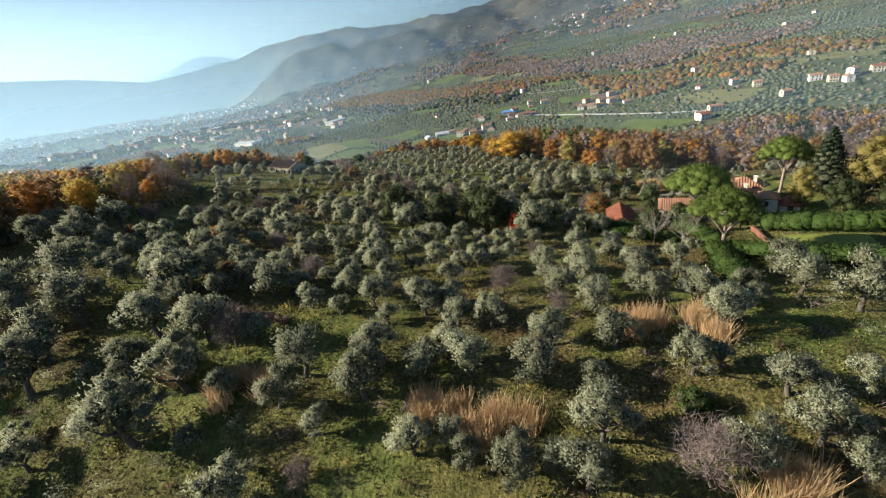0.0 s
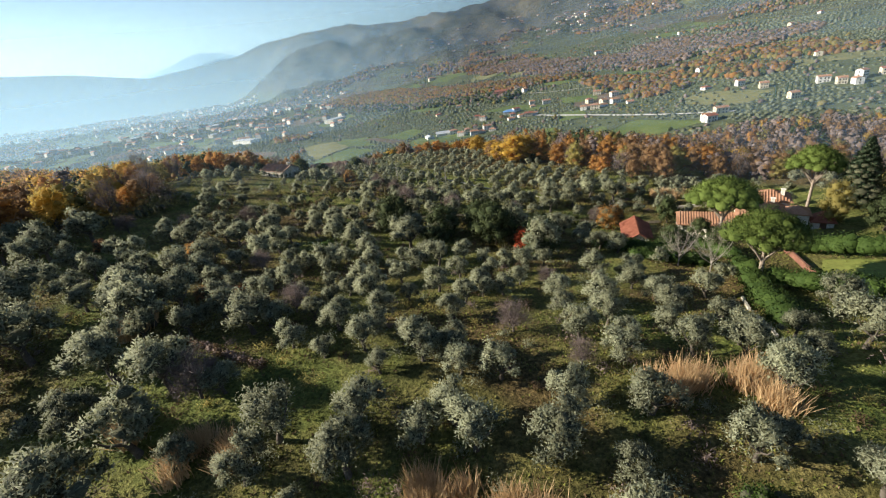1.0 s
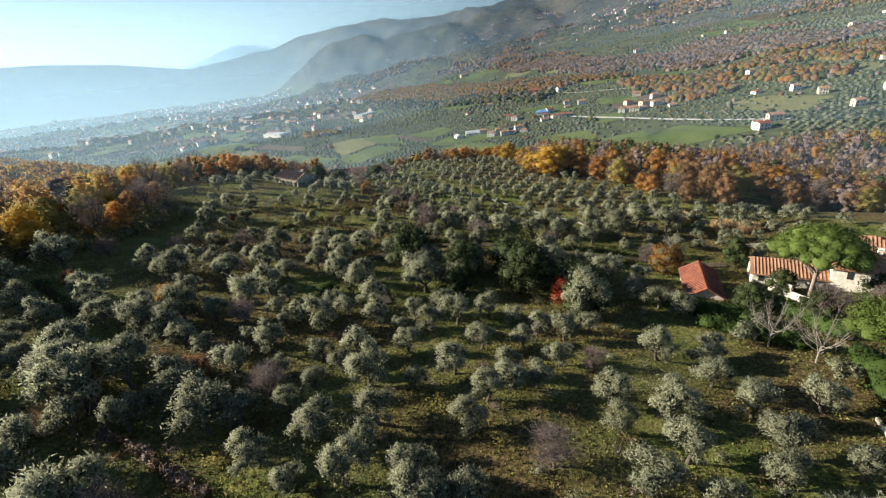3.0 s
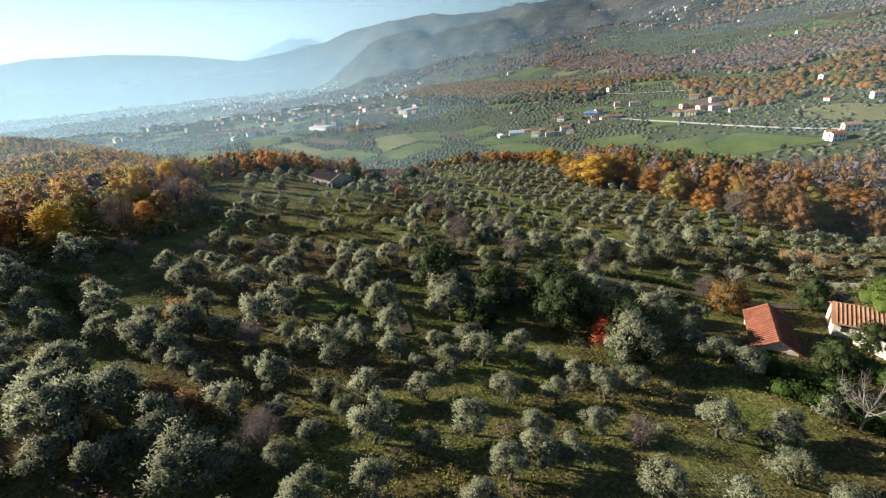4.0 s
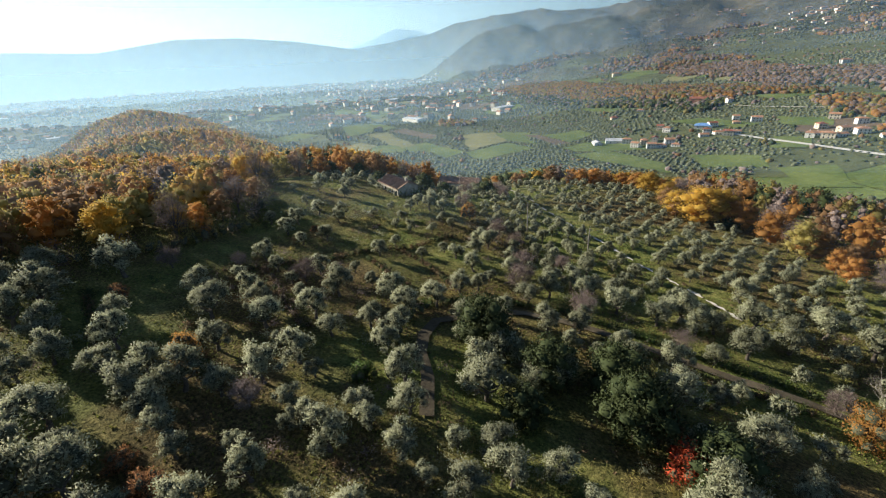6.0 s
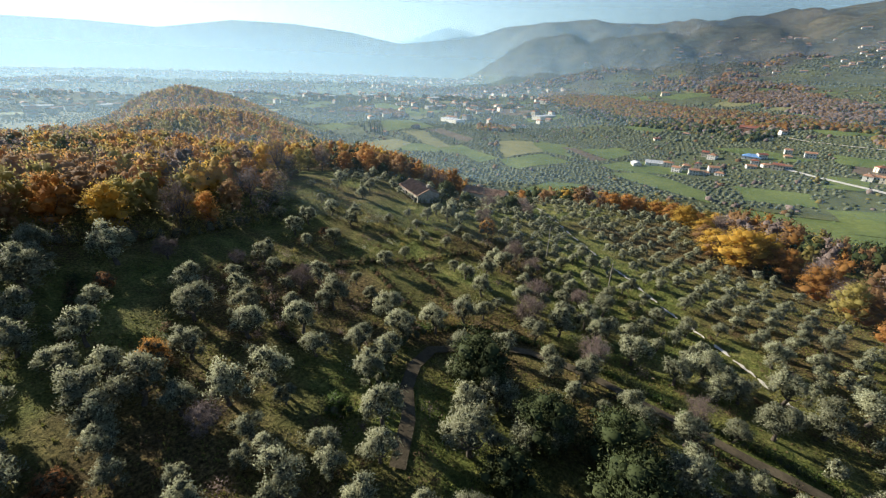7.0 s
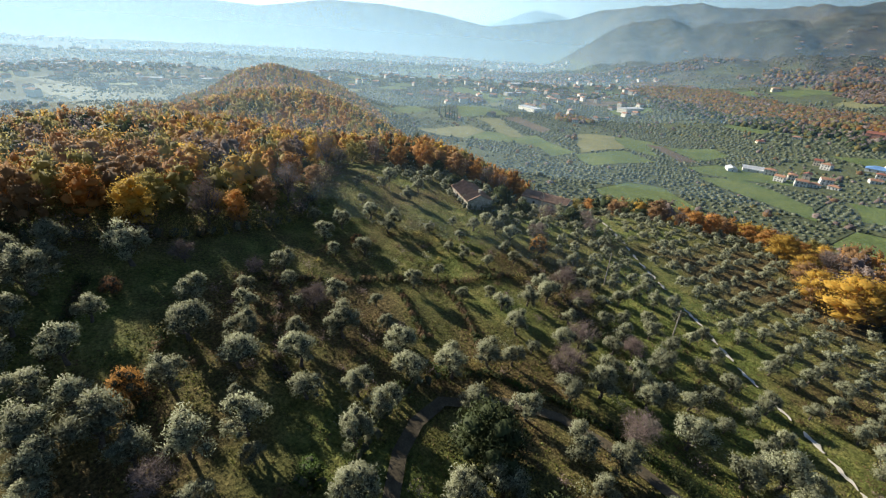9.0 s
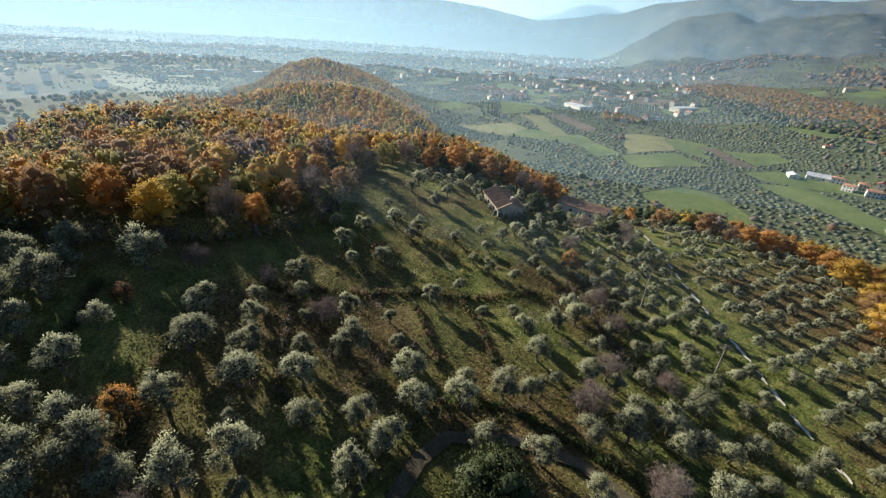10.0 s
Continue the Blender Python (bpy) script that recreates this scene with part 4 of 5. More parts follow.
def house(name, x, y, turn, lx, ly, h, rise, wall, roof, label, hip=False, windows=(), chimney=(), group="", tiles=0, z=None):
    ob = thing(name, x, y, ground_z(x, y) if z is None else z, radians(turn), 1.0, label, "house" if name != "barn" else "barn", group)
    part("wall", body_bm(lx, ly, h, rise, hip), wall, ob)
    top = part("roof", roof_bm(lx, ly, h, rise, hip=hip), roof, ob)
    if tiles:
        for s in (-1, 1):
            n = int(lx / 0.5)
            for i in range(n):
                u = -lx / 2 + (i + 0.5) * lx / n
                reach = 1.0 if not hip else min(1.0, max(0.15, (lx / 2 - abs(u)) / (ly / 2)))
                run = (ly / 2 + 0.35)
                top_y = ly / 2 * (1 - reach)
                v, f = tube([(u, s * run, h - 0.35 * rise / (ly / 2) + 0.19), (u, s * top_y, h + rise * (1 - top_y / (ly / 2)) + 0.19)], [0.13, 0.13], 5)
                child("tile", mesh_of("tile", v, f, [roof]), top)
    for face, u, w0, z0, w, hh in windows:
        win = bmesh.new()
        if face in "ns":
            s = 1 if face == "n" else -1
            box(win, u - w / 2, s * ly / 2 - 0.05, z0, u + w / 2, s * ly / 2 + 0.04, z0 + hh)
        else:
            s = 1 if face == "e" else -1
            box(win, s * lx / 2 - 0.05, u - w / 2, z0, s * lx / 2 + 0.04, u + w / 2, z0 + hh)
        part("window" if z0 > 0.3 else "door", win, SHUTTER if w0 else GLASS_DARK, ob)
    for cx, cy, ch in chimney:
        bm = bmesh.new()
        box(bm, cx - 0.3, cy - 0.3, h + rise * 0.3, cx + 0.3, cy + 0.3, ch)
        box(bm, cx - 0.42, cy - 0.42, ch, cx + 0.42, cy + 0.42, ch + 0.12)
        part("chimney", bm, wall, ob)
    return ob


def row_windows(lx, ly, floors, n, side_n=1):
    out = []
    for k in range(floors):
        for i in range(n):
            u = -lx / 2 + (i + 0.5) * lx / n
            out += [("s", u, 0, 0.9 + 2.8 * k, 0.9, 1.3), ("n", u, 0, 0.9 + 2.8 * k, 0.9, 1.3)]
        for i in range(side_n):
            u = -ly / 2 + (i + 0.5) * ly / side_n
            out += [("w", u, 0, 0.9 + 2.8 * k, 0.9, 1.3), ("e", u, 0, 0.9 + 2.8 * k, 0.9, 1.3)]
    return out


house("villa", 60.8, 94.2, -30, 8.6, 7.6, 4.9, 1.6, PLASTER, TILE, "old villa with pale plaster and hipped clay roof", True, [("s", -2, 0, 3.2, 0.8, 1.2), ("s", 2, 0, 3.2, 0.8, 1.2), ("w", 0, 0, 3.0, 0.8, 1.2), ("w", 0, 1, 0.1, 1.1, 2.1)], [(1.5, 1.0, 7.0)], tiles=1, z=-13.6)
house("villa_wing", 64.6, 98.2, -30, 6.6, 6.0, 6.0, 1.4, PLASTER, TILE, "taller rear wing of the villa with hipped clay roof", True, row_windows(6.6, 6.0, 2, 2, 1), [(2.0, -1.0, 7.9)], tiles=1, z=-13.6)
house("villa_tower", 65.4, 91.4, -30, 3.8, 3.8, 4.8, 1.0, PLASTER, TILE, "small square wing of the villa with hipped roof", True, [("s", 0, 0, 3.0, 0.7, 1.0), ("e", 0, 0, 3.0, 0.7, 1.0)], z=-13.4)
house("villa_annex", 52.8, 97.8, -23, 12.6, 6.2, 2.4, 1.5, PLASTER, TILE, "long low annex of the villa with clay tiles", False, [("s", -5, 0, 1.0, 0.8, 1.0), ("w", 0, 1, 0.1, 1.1, 2.0)], [(4.5, 1.0, 4.4)], tiles=1, z=-13.6)
house("garden_hut", 68.8, 89.0, -30, 3.2, 3.2, 2.3, 1.4, PLASTER, REDTILE, "small garden hut with pink pyramid roof", True, [("s", 0, 1, 0.1, 1.0, 1.9)], z=-12.0)
house("barn", 35.2, 93.1, 73.5, 9.6, 5.0, 2.4, 1.5, PLASTER, REDTILE, "small barn with red clay roof beside the lane", False, [("w", 0, 1, 0.1, 2.2, 2.1)], tiles=1, z=-12.6)
house("farmhouse_ruin", -65.1, 171.4, -36, 14, 7.0, 2.8, 1.5, STONE, OLDTILE, "derelict stone farmhouse with sagging mossy tiles", False, [("w", 0, 1, 0.1, 1.6, 2.0), ("s", -2, 0, 0.9, 0.9, 1.1), ("s", 3, 0, 0.9, 0.9, 1.1)], [(5.0, 0.6, 5.1)], tiles=1, z=-6.4)
house("farmhouse", -57.0, 208.3, 1, 15.8, 7, 3.3, 1.4, PLASTER, OLDTILE, "long white farmhouse with old clay roof", False, row_windows(17, 7, 1, 5, 1), [(-5, 0.5, 5.2)], tiles=1, z=-15.2)


def green_edges():
    """Reeds, an evergreen and a pale wall beyond the barn."""
    oak_tree.plant(47.0, 105.0, 4.6, "dense green evergreen tree beyond the annex", "garden oaks", stretch=1.3)
    for x, y, w in [(48.2, 131.0, 4.0), (53.5, 124.0, 4.2), (57.5, 122.5, 4.2)]:
        reed_bed(x, y, w, 2.2)
    garden_wall(52.6, 115.1, 62.0, 112.4, 0.7, STONE, "low pale stone wall above the lane")


def garden_wall(x0, y0, x1, y1, h, mat, label):
    ob = thing("garden_wall", x0, y0, 0, 0, 1, label, "wall")
    bm = bmesh.new()
    n = max(2, int(math.hypot(x1 - x0, y1 - y0) / 2))
    dx, dy = (y1 - y0), -(x1 - x0)
    k = 0.13 / math.hypot(dx, dy)
    rows = []
    for i in range(n + 1):
        x, y = x0 + (x1 - x0) * i / n, y0 + (y1 - y0) * i / n
        z = ground_z(x, y)
        rows.append([bm.verts.new((x - x0 + s * dx * k, y - y0 + s * dy * k, z + w)) for s, w in ((-1, -1.0), (-1, h), (1, h), (1, -1.0))])
    for a, b in zip(rows, rows[1:]):
        for j in range(4):
            bm.faces.new([a[j], b[j], b[(j + 1) % 4], a[(j + 1) % 4]])
    bm.faces.new(rows[0])
    bm.faces.new(list(reversed(rows[-1])))
    part("masonry", bm, mat, ob)


BRICKRED = rough_material("red_brick_wall", (0.15, 0.065, 0.045), (0.24, 0.12, 0.085), 1.5)
garden_wall(52.4, 75.7, 47.0, 62.6, 0.9, BRICKRED, "weathered red brick garden wall")
garden_wall(34.7, 58.4, 33.0, 54.4, 0.35, STONE, "pale broken stone retaining wall under the hedge")
garden_wall(47.3, 95.0, 48.2, 91.0, 2.3, PLASTER, "crumbling pale plaster wall beside the annex")
garden_wall(48.2, 90.9, 49.0, 86.6, 1.2, PLASTER, "broken lower end of the pale plaster wall")
garden_wall(32.4, 52.0, 30.6, 46.5, 0.25, STONE, "pale stone retaining wall under the hedge")


# ---- umbrella pines, fir and hedges by the villa ----
def umbrella_pine(x, y, w, h):
    rs = np.random.default_rng(int(x * 10))
    ob = thing("umbrella_pine", x, y, ground_z(x, y) - 0.2, 0, 1, "tall umbrella pine with flat bright green crown", "tree", "umbrella pines")
    bag = Bag()
    bag.add(*tube([(0, 0, -0.5), (0.1, 0, h * 0.2), (0.3, 0.1, h * 0.45)], [0.36, 0.3, 0.26], 9))
    for i in range(11):
        a = i * 2.4
        out = w * rs.uniform(0.22, 0.42)
        bag.add(*tube([(0.3, 0.1, h * rs.uniform(0.3, 0.45)), (out * 0.55 * math.cos(a), out * 0.55 * math.sin(a), h * 0.6), (out * math.cos(a), out * math.sin(a), h * 0.8)], [0.15, 0.1, 0.04], 6))
    child("trunk", bag.mesh("trunk", [PINE_BARK], True), ob)
    crown = Bag()
    n = 46
    for i in range(n):
        a, d = i * 2.4, math.sqrt((i + 0.5) / n)
        c = (d * w * 0.42 * math.cos(a), d * w * 0.42 * math.sin(a), h * (0.92 - 0.24 * d * d) + rs.normal(0, 0.15))
        s = w * rs.uniform(0.095, 0.13)
        crown.clump(c, (s * 1.1, s * 1.1, s * 0.9), 0.75, 0.14, rs, 400, 0.28, 0.1, 0, 0, 0.4, 0.6)
    child("crown", crown.mesh("crown", [PINE, SHADE_CORE]), ob)


umbrella_pine(38.6, 61.6, 10.2, 10.5)
umbrella_pine(49.2, 88.6, 13.0, 13.0)
umbrella_pine(75.5, 101.5, 10.5, 13.5)


def fir(x, y, w, h):
    rs = np.random.default_rng(int(x * 7))
    ob = thing("fir_tree", x, y, ground_z(x, y) - 0.2, 0, 1, "dark conical fir beside the villa", "tree")
    child("trunk", mesh_of("trunk", *tube([(0, 0, -0.3), (0, 0, h * 0.5), (0, 0, h * 0.95)], [0.3, 0.2, 0.05], 7), [BARK]), ob)
    bag = Bag()
    for i in range(90):
        t = i / 90
        a, d = i * 2.4, w * 0.33 * (1 - t) ** 0.9
        c = (d * math.cos(a), d * math.sin(a), h * (0.1 + 0.86 * t))
        s = w * 0.17 * (1 - t) * rs.uniform(0.8, 1.3) + 0.25
        bag.clump(c, (s, s, s * 0.5), 0.7, 0.15, rs, 130, 0.5, 0.16, 0, 1, 0.6, -0.2)
    child("crown", bag.mesh("crown", [FIR, SHADE_CORE]), ob)


fir(80, 95, 11, 15)


def hedge(line, width, h, label):
    rs = np.random.default_rng(len(line) * 31 + int(line[0][0]))
    ob = thing("hedge", line[0][0], line[0][1], 0, 0, 1, label, "hedge")
    bag = Bag()
    for (ax, ay), (bx, by) in zip(line, line[1:]):
        n = max(2, int(math.hypot(bx - ax, by - ay) / (width * 0.26)))
        for i in range(n):
            x, y = ax + (bx - ax) * i / n + rs.normal(0, 0.25), ay + (by - ay) * i / n + rs.normal(0, 0.25)
            c = np.array([x - line[0][0], y - line[0][1], ground_z(x, y) + h * rs.uniform(0.45, 0.52)])
            rad = (width * rs.uniform(0.45, 0.6), width * rs.uniform(0.45, 0.6), h * rs.uniform(0.45, 0.6))
            bag.clump(c, rad, 0.82, 0.2, rs, 340, 0.24, 0.15, 0, 0, 0.4)
    child("foliage", bag.mesh("foliage", [HEDGE, SHADE_CORE]), ob)


hedge([(39.8, 66.8), (37.4, 60.3), (35.6, 55.2), (32.8, 48.2)], 3.4, 3.0, "thick bright green laurel hedge on the wall")
hedge([(40, 61), (43, 57.6), (46.5, 54.2), (51, 51.5), (60, 47)], 3.2, 2.8, "clipped green hedge below the villa lawn")
hedge([(54, 73.5), (58, 69), (63, 65), (72, 60)], 3.4, 3.6, "tall green hedge behind the villa lawn")
hedge([(25, 84), (30, 81.5), (36, 79)], 3.0, 2.4, "dark green hedge beside the barn")
hedge([(29, 77), (33, 74), (38, 71.5)], 2.6, 1.8, "dark shrubs under the bare fig trees")
hedge([(41, 86), (43, 80), (43, 74)], 2.8, 2.2, "dark shrubs below the annex")


# ---- reeds ----
def reed_bed(x, y, w, h):
    rs = np.random.default_rng(int(abs(x * 13 + y)))
    ob = thing("reed_bed", x, y, ground_z(x, y), 0, 1, "stand of dry tan reeds among the olive trees", "reeds", "reed beds")
    n = int(420 * w)
    core = rs.normal(0, w * 0.3, (7, 2)) * (1.35, 0.8)
    p = core[rs.integers(0, 7, n)] + rs.normal(0, w * 0.11, (n, 2))
    bag = Bag()
    lean = rs.normal(0, 0.3, (n, 2))
    hh = h * rs.uniform(0.55, 1.1, n)
    for i in range(n):
        wd = rs.uniform(0.03, 0.075)
        a = rs.uniform(0, 6.28)
        dx, dy = math.cos(a) * wd, math.sin(a) * wd
        b, t = np.array([p[i, 0], p[i, 1], -0.2]), np.array([p[i, 0] + lean[i, 0] * hh[i], p[i, 1] + lean[i, 1] * hh[i], hh[i]])
        bag.add([b + (dx, dy, 0), b - (dx, dy, 0), t], [(0, 1, 2)])
    tagged(child("foliage", bag.mesh("foliage", [REED]), ob), kind="stuff")


for x, y, w in [(-25.3, 37.1, 4.2), (-34.5, 41.0, 3.6), (-43.0, 55.8, 3.5), (-4.0, 31.5, 4.0), (0.8, 28.4, 5.0), (16.5, 38.6, 3.4), (21.6, 38.0, 5.0), (19.8, 21.0, 4.2)]:
    reed_bed(x, y, w, 2.3)


green_edges()


# ---- lane and path ----
def strip(name, line, width, mat, label, lift=0.05, category="road", taper=False):
    pts = []
    for (ax, ay), (bx, by) in zip(line, line[1:]):
        n = max(2, int(math.hypot(bx - ax, by - ay) / (0.45 if taper else 1.5)))
        pts += [(ax + (bx - ax) * i / n, ay + (by - ay) * i / n) for i in range(n)]
    pts.append(line[-1])
    p = np.array(pts)
    d = np.gradient(p, axis=0)
    d /= np.linalg.norm(d, axis=1)[:, None]
    nrm = np.stack([-d[:, 1], d[:, 0]], axis=1)
    wide = np.full(len(p), width)
    if taper:
        k = np.arange(len(p))
        wide = width * np.sqrt(np.sin(np.linspace(0.08, 3.06, len(p)))) * (0.85 + 0.25 * np.sin(k * 1.9 + p[0, 0]))
        p = p + nrm * (0.14 * np.sin(k * 1.3 + p[0, 1]))[:, None]
    cols = []
    for s in (-0.5, -0.25, 0, 0.25, 0.5):
        q = p + nrm * (wide * s)[:, None]
        cols.append(np.column_stack([q, height(q[:, 0], q[:, 1]) + lift]))
    v = np.stack(cols, axis=1).reshape(-1, 3)
    f = [(i * 5 + k, i * 5 + k + 1, (i + 1) * 5 + k + 1, (i + 1) * 5 + k) for i in range(len(p) - 1) for k in range(4)]
    return tagged(new(name, mesh_of(name, v, f, [mat])), label, category, kind="structure")


strip("lane", LANE, 1.7, EARTH, "narrow worn earth lane curving between the olives", 0.22)


def stony_path():
    """The path shows as broken pale stretches between the grass."""
    rs = np.random.default_rng(81)
    for (ax, ay), (bx, by) in zip(WALL_PATH, WALL_PATH[1:]):
        n = max(1, int(math.hypot(bx - ax, by - ay) / 4.2))
        for i in range(n):
            s0, s1 = (i + rs.uniform(0.0, 0.15)) / n, (i + rs.uniform(0.7, 1.05)) / n
            strip("footpath", [(ax + (bx - ax) * s0, ay + (by - ay) * s0), (ax + (bx - ax) * s1 + rs.normal(0, 0.2), ay + (by - ay) * s1)], rs.uniform(0.7, 1.25), PEBBLE, "pale stony stretch of path through the grove", 0.2, "path", True)


stony_path()


# ---- the valley: fields, roads, hamlets, groves and the town ----
def field(corners, mat, label, lift=0.9):
    """A field draped over the ground between four corners, with slightly wandering edges."""
    a, b, c, d = (np.array(p, float) for p in corners)
    n = 14
    i, j = np.meshgrid(np.arange(n + 1), np.arange(n + 1), indexing="ij")
    s, t = (i / n).ravel()[:, None], (j / n).ravel()[:, None]
    p = (a * (1 - s) + b * s) * (1 - t) + (d * (1 - s) + c * s) * t
    k = 0.02 * np.linalg.norm(c - a)
    p = p + k * np.column_stack([np.sin(p[:, 1] * 0.09 + a[0]), np.sin(p[:, 0] * 0.08 + a[1])])
    v = np.column_stack([p, height(p[:, 0], p[:, 1]) + lift])
    f = [(x * (n + 1) + y, (x + 1) * (n + 1) + y, (x + 1) * (n + 1) + y + 1, x * (n + 1) + y + 1) for x in range(n) for y in range(n)]
    me = mesh_of("field", v, f, [mat], None, True)
    if me.polygons[0].normal.z < 0:
        me.flip_normals()
    return tagged(new("field", me), label, "field", "valley fields", "structure")


FIELDS = []
for corners, mat, label in [
        ([(-488, 758), (-448, 809), (-384, 780), (-417, 670)], MEADOW, "bright green valley meadow"),
        ([(-376, 738), (-368, 772), (-269, 692), (-264, 658)], PLOUGH, "brown ploughed field"),
        ([(-396, 690), (-378, 726), (-262, 600), (-278, 577)], STRAW, "pale stubble field"),
        ([(-262, 588), (-265, 628), (-180, 556), (-188, 522)], MEADOW, "green strip field in the valley"),
        ([(-225, 671), (-182, 702), (-142, 618), (-174, 562)], STRAW, "pale young orchard"),
        ([(-175, 552), (-137, 604), (-96, 578), (-143, 512)], MEADOW, "green meadow below the hill"),
        ([(-179, 734), (-141, 687), (-100, 600), (-140, 621)], MEADOW, "green meadow beside the orchard"),
        ([(-136, 682), (-114, 677), (-64, 618), (-78, 600)], PLOUGH, "narrow brown tilled strip"),
        ([(-110, 676), (-60, 703), (-40, 667), (-62, 622)], MEADOW, "green meadow before the hamlet"),
        ([(-54, 548), (-18, 574), (40, 514), (38, 472)], MEADOW, "bright green meadow under the wood"),
        ([(-719, 1012), (-694, 1074), (-505, 990), (-474, 859)], MEADOW, "long green valley field"),
        ([(62, 542), (113, 524), (116, 484), (67, 492)], MEADOW, "green meadow beside the hamlet"),
        ([(117, 480), (153, 472), (150, 411), (121, 420)], MEADOW, "bright green meadow by the road"),
        ([(164, 694), (205, 660), (195, 625), (157, 648)], MEADOW, "small green plot above the hamlet"),
        ([(137, 586), (166, 572), (155, 531), (127, 542)], MEADOW, "green paddock beside the road"),
        ([(45, 704), (91, 712), (144, 662), (111, 639)], MEADOW, "green meadow behind the hamlet"),
        ([(300, 640), (340, 670), (380, 640), (340, 610)], MEADOW, "green terrace field on the slope"),
        ([(240, 780), (290, 810), (340, 770), (290, 740)], MEADOW, "green clearing on the slope"),
        ([(-60, 1400), (20, 1470), (90, 1400), (0, 1330)], MEADOW, "green field round the hill villa")]:
    FIELDS.append(corners)
    field(corners, mat, label, 1.15)

VALLEY_WOODS = [(-330, 1560, -100, 1170, 85, 0), (-100, 1170, 60, 965, 80, 0), (60, 965, 180, 890, 75, 0), (-210, 1110, 100, 795, 32, 2), (150, 1380, 240, 1100, 70, 1),
                (240, 1100, 235, 960, 52, 1), (325, 980, 370, 840, 70, 1), (245, 735, 268, 590, 30, 0), (300, 650, 345, 560, 28, 0), (-430, 1210, -790, 1495, 42, 2),
                (-670, 924, -500, 835, 26, 1), (430, 1000, 520, 800, 60, 1), (-300, 830, -270, 800, 22, 0), (-215, 640, -205, 670, 10, 1), (400, 720, 470, 610, 45, 0)]


def wood_at(x, y):
    """Which of the valley's woods covers each place: -1 for none, else 0 orange, 1 brown, 2 dark."""
    out = np.full(np.shape(x), -1)
    wave = 14 * np.sin(x * 0.05 + 1.1 * np.sin(y * 0.043)) + 10 * np.sin(y * 0.071 + x * 0.03)
    for ax, ay, bx, by, r, k in VALLEY_WOODS:
        dx, dy = bx - ax, by - ay
        t = np.clip(((x - ax) * dx + (y - ay) * dy) / (dx * dx + dy * dy), 0, 1)
        out = np.where(np.hypot(x - ax - t * dx, y - ay - t * dy) + wave * min(1, r / 40) < r, k, out)
    return out


def parcel_plan():
    """The valley's patchwork: seed points of parcels, and what each one bears."""
    rs = np.random.default_rng(91)
    seeds = np.array(scatter(2600, -1150, 620, 330, 1500, 50, rs))
    kind = np.array([int(k) for k in rs.choice(6, len(seeds), p=(0.66, 0.1, 0.04, 0.03, 0.07, 0.1))])
    return seeds, kind, rs.uniform(0, 3.14, len(seeds))


PARCELS, PARCEL_KIND, PARCEL_TURN = parcel_plan()


def nearest_two(x, y):
    """For each place its parcel, and how far its nearest boundary is."""
    best, gap = np.zeros(len(x), int), np.zeros(len(x))
    for i in range(0, len(x), 4000):
        d = np.hypot(x[i:i + 4000, None] - PARCELS[None, :, 0], y[i:i + 4000, None] - PARCELS[None, :, 1])
        two = np.argpartition(d, 1, axis=1)[:, :2]
        a, b = np.take_along_axis(d, two[:, :1], 1)[:, 0], np.take_along_axis(d, two[:, 1:2], 1)[:, 0]
        best[i:i + 4000] = np.where(a <= b, two[:, 0], two[:, 1])
        gap[i:i + 4000] = np.abs(a - b) / 2
    return best, gap


def parcel_ground():
    """Each parcel as a draped field bounded by its neighbours."""
    mats = [GROVE_GRASS, MEADOW, STRAW, PLOUGH, GROVE_GRASS, GROVE_GRASS]
    labels = ["grass under a distant olive grove", "green meadow in the valley patchwork", "dry straw-coloured field in the valley", "brown tilled field in the valley",
              "rough pasture in the valley", "scrubby fallow land in the valley"]
    for i, (x, y) in enumerate(PARCELS):
        if off_spine(x, y) < 175 or x > 90 and math.hypot(x, y) < 330:
            continue
        poly = [np.array([x + dx, y + dy]) for dx, dy in ((-70, -70), (70, -70), (70, 70), (-70, 70))]
        for j in np.argsort(np.hypot(PARCELS[:, 0] - x, PARCELS[:, 1] - y))[1:14]:
            mid, way = (PARCELS[j] + (x, y)) / 2, PARCELS[j] - (x, y)
            cut, ds = [], [float((p - mid) @ way) for p in poly]
            for p, q, dp, dq in zip(poly, poly[1:] + poly[:1], ds, ds[1:] + ds[:1]):
                if dp <= 0:
                    cut.append(p)
                if (dp < 0) != (dq < 0) and dp != dq:
                    cut.append(p + (q - p) * dp / (dp - dq))
            poly = cut
        if len(poly) < 3:
            continue
        rim = []
        for p, q in zip(poly, poly[1:] + poly[:1]):
            rim += [p + (q - p) * t for t in (0, 0.25, 0.5, 0.75)]
        rings = np.array([(np.array(rim) - (x, y)) * k + (x, y) for k in (0.985, 0.66, 0.33)])
        n = len(rim)
        at = np.vstack([rings.reshape(-1, 2), [(x, y)]])
        v = np.column_stack([at, height(at[:, 0], at[:, 1]) + 0.75])
        f = [(r * n + a, r * n + (a + 1) % n, (r + 1) * n + (a + 1) % n, (r + 1) * n + a) for r in range(2) for a in range(n)] + [(2 * n + a, 2 * n + (a + 1) % n, 3 * n) for a in range(n)]
        tagged(new("field", mesh_of("field", v, f, [mats[PARCEL_KIND[i]]], None, True)), labels[PARCEL_KIND[i]], "field", "valley fields", "structure")


parcel_ground()

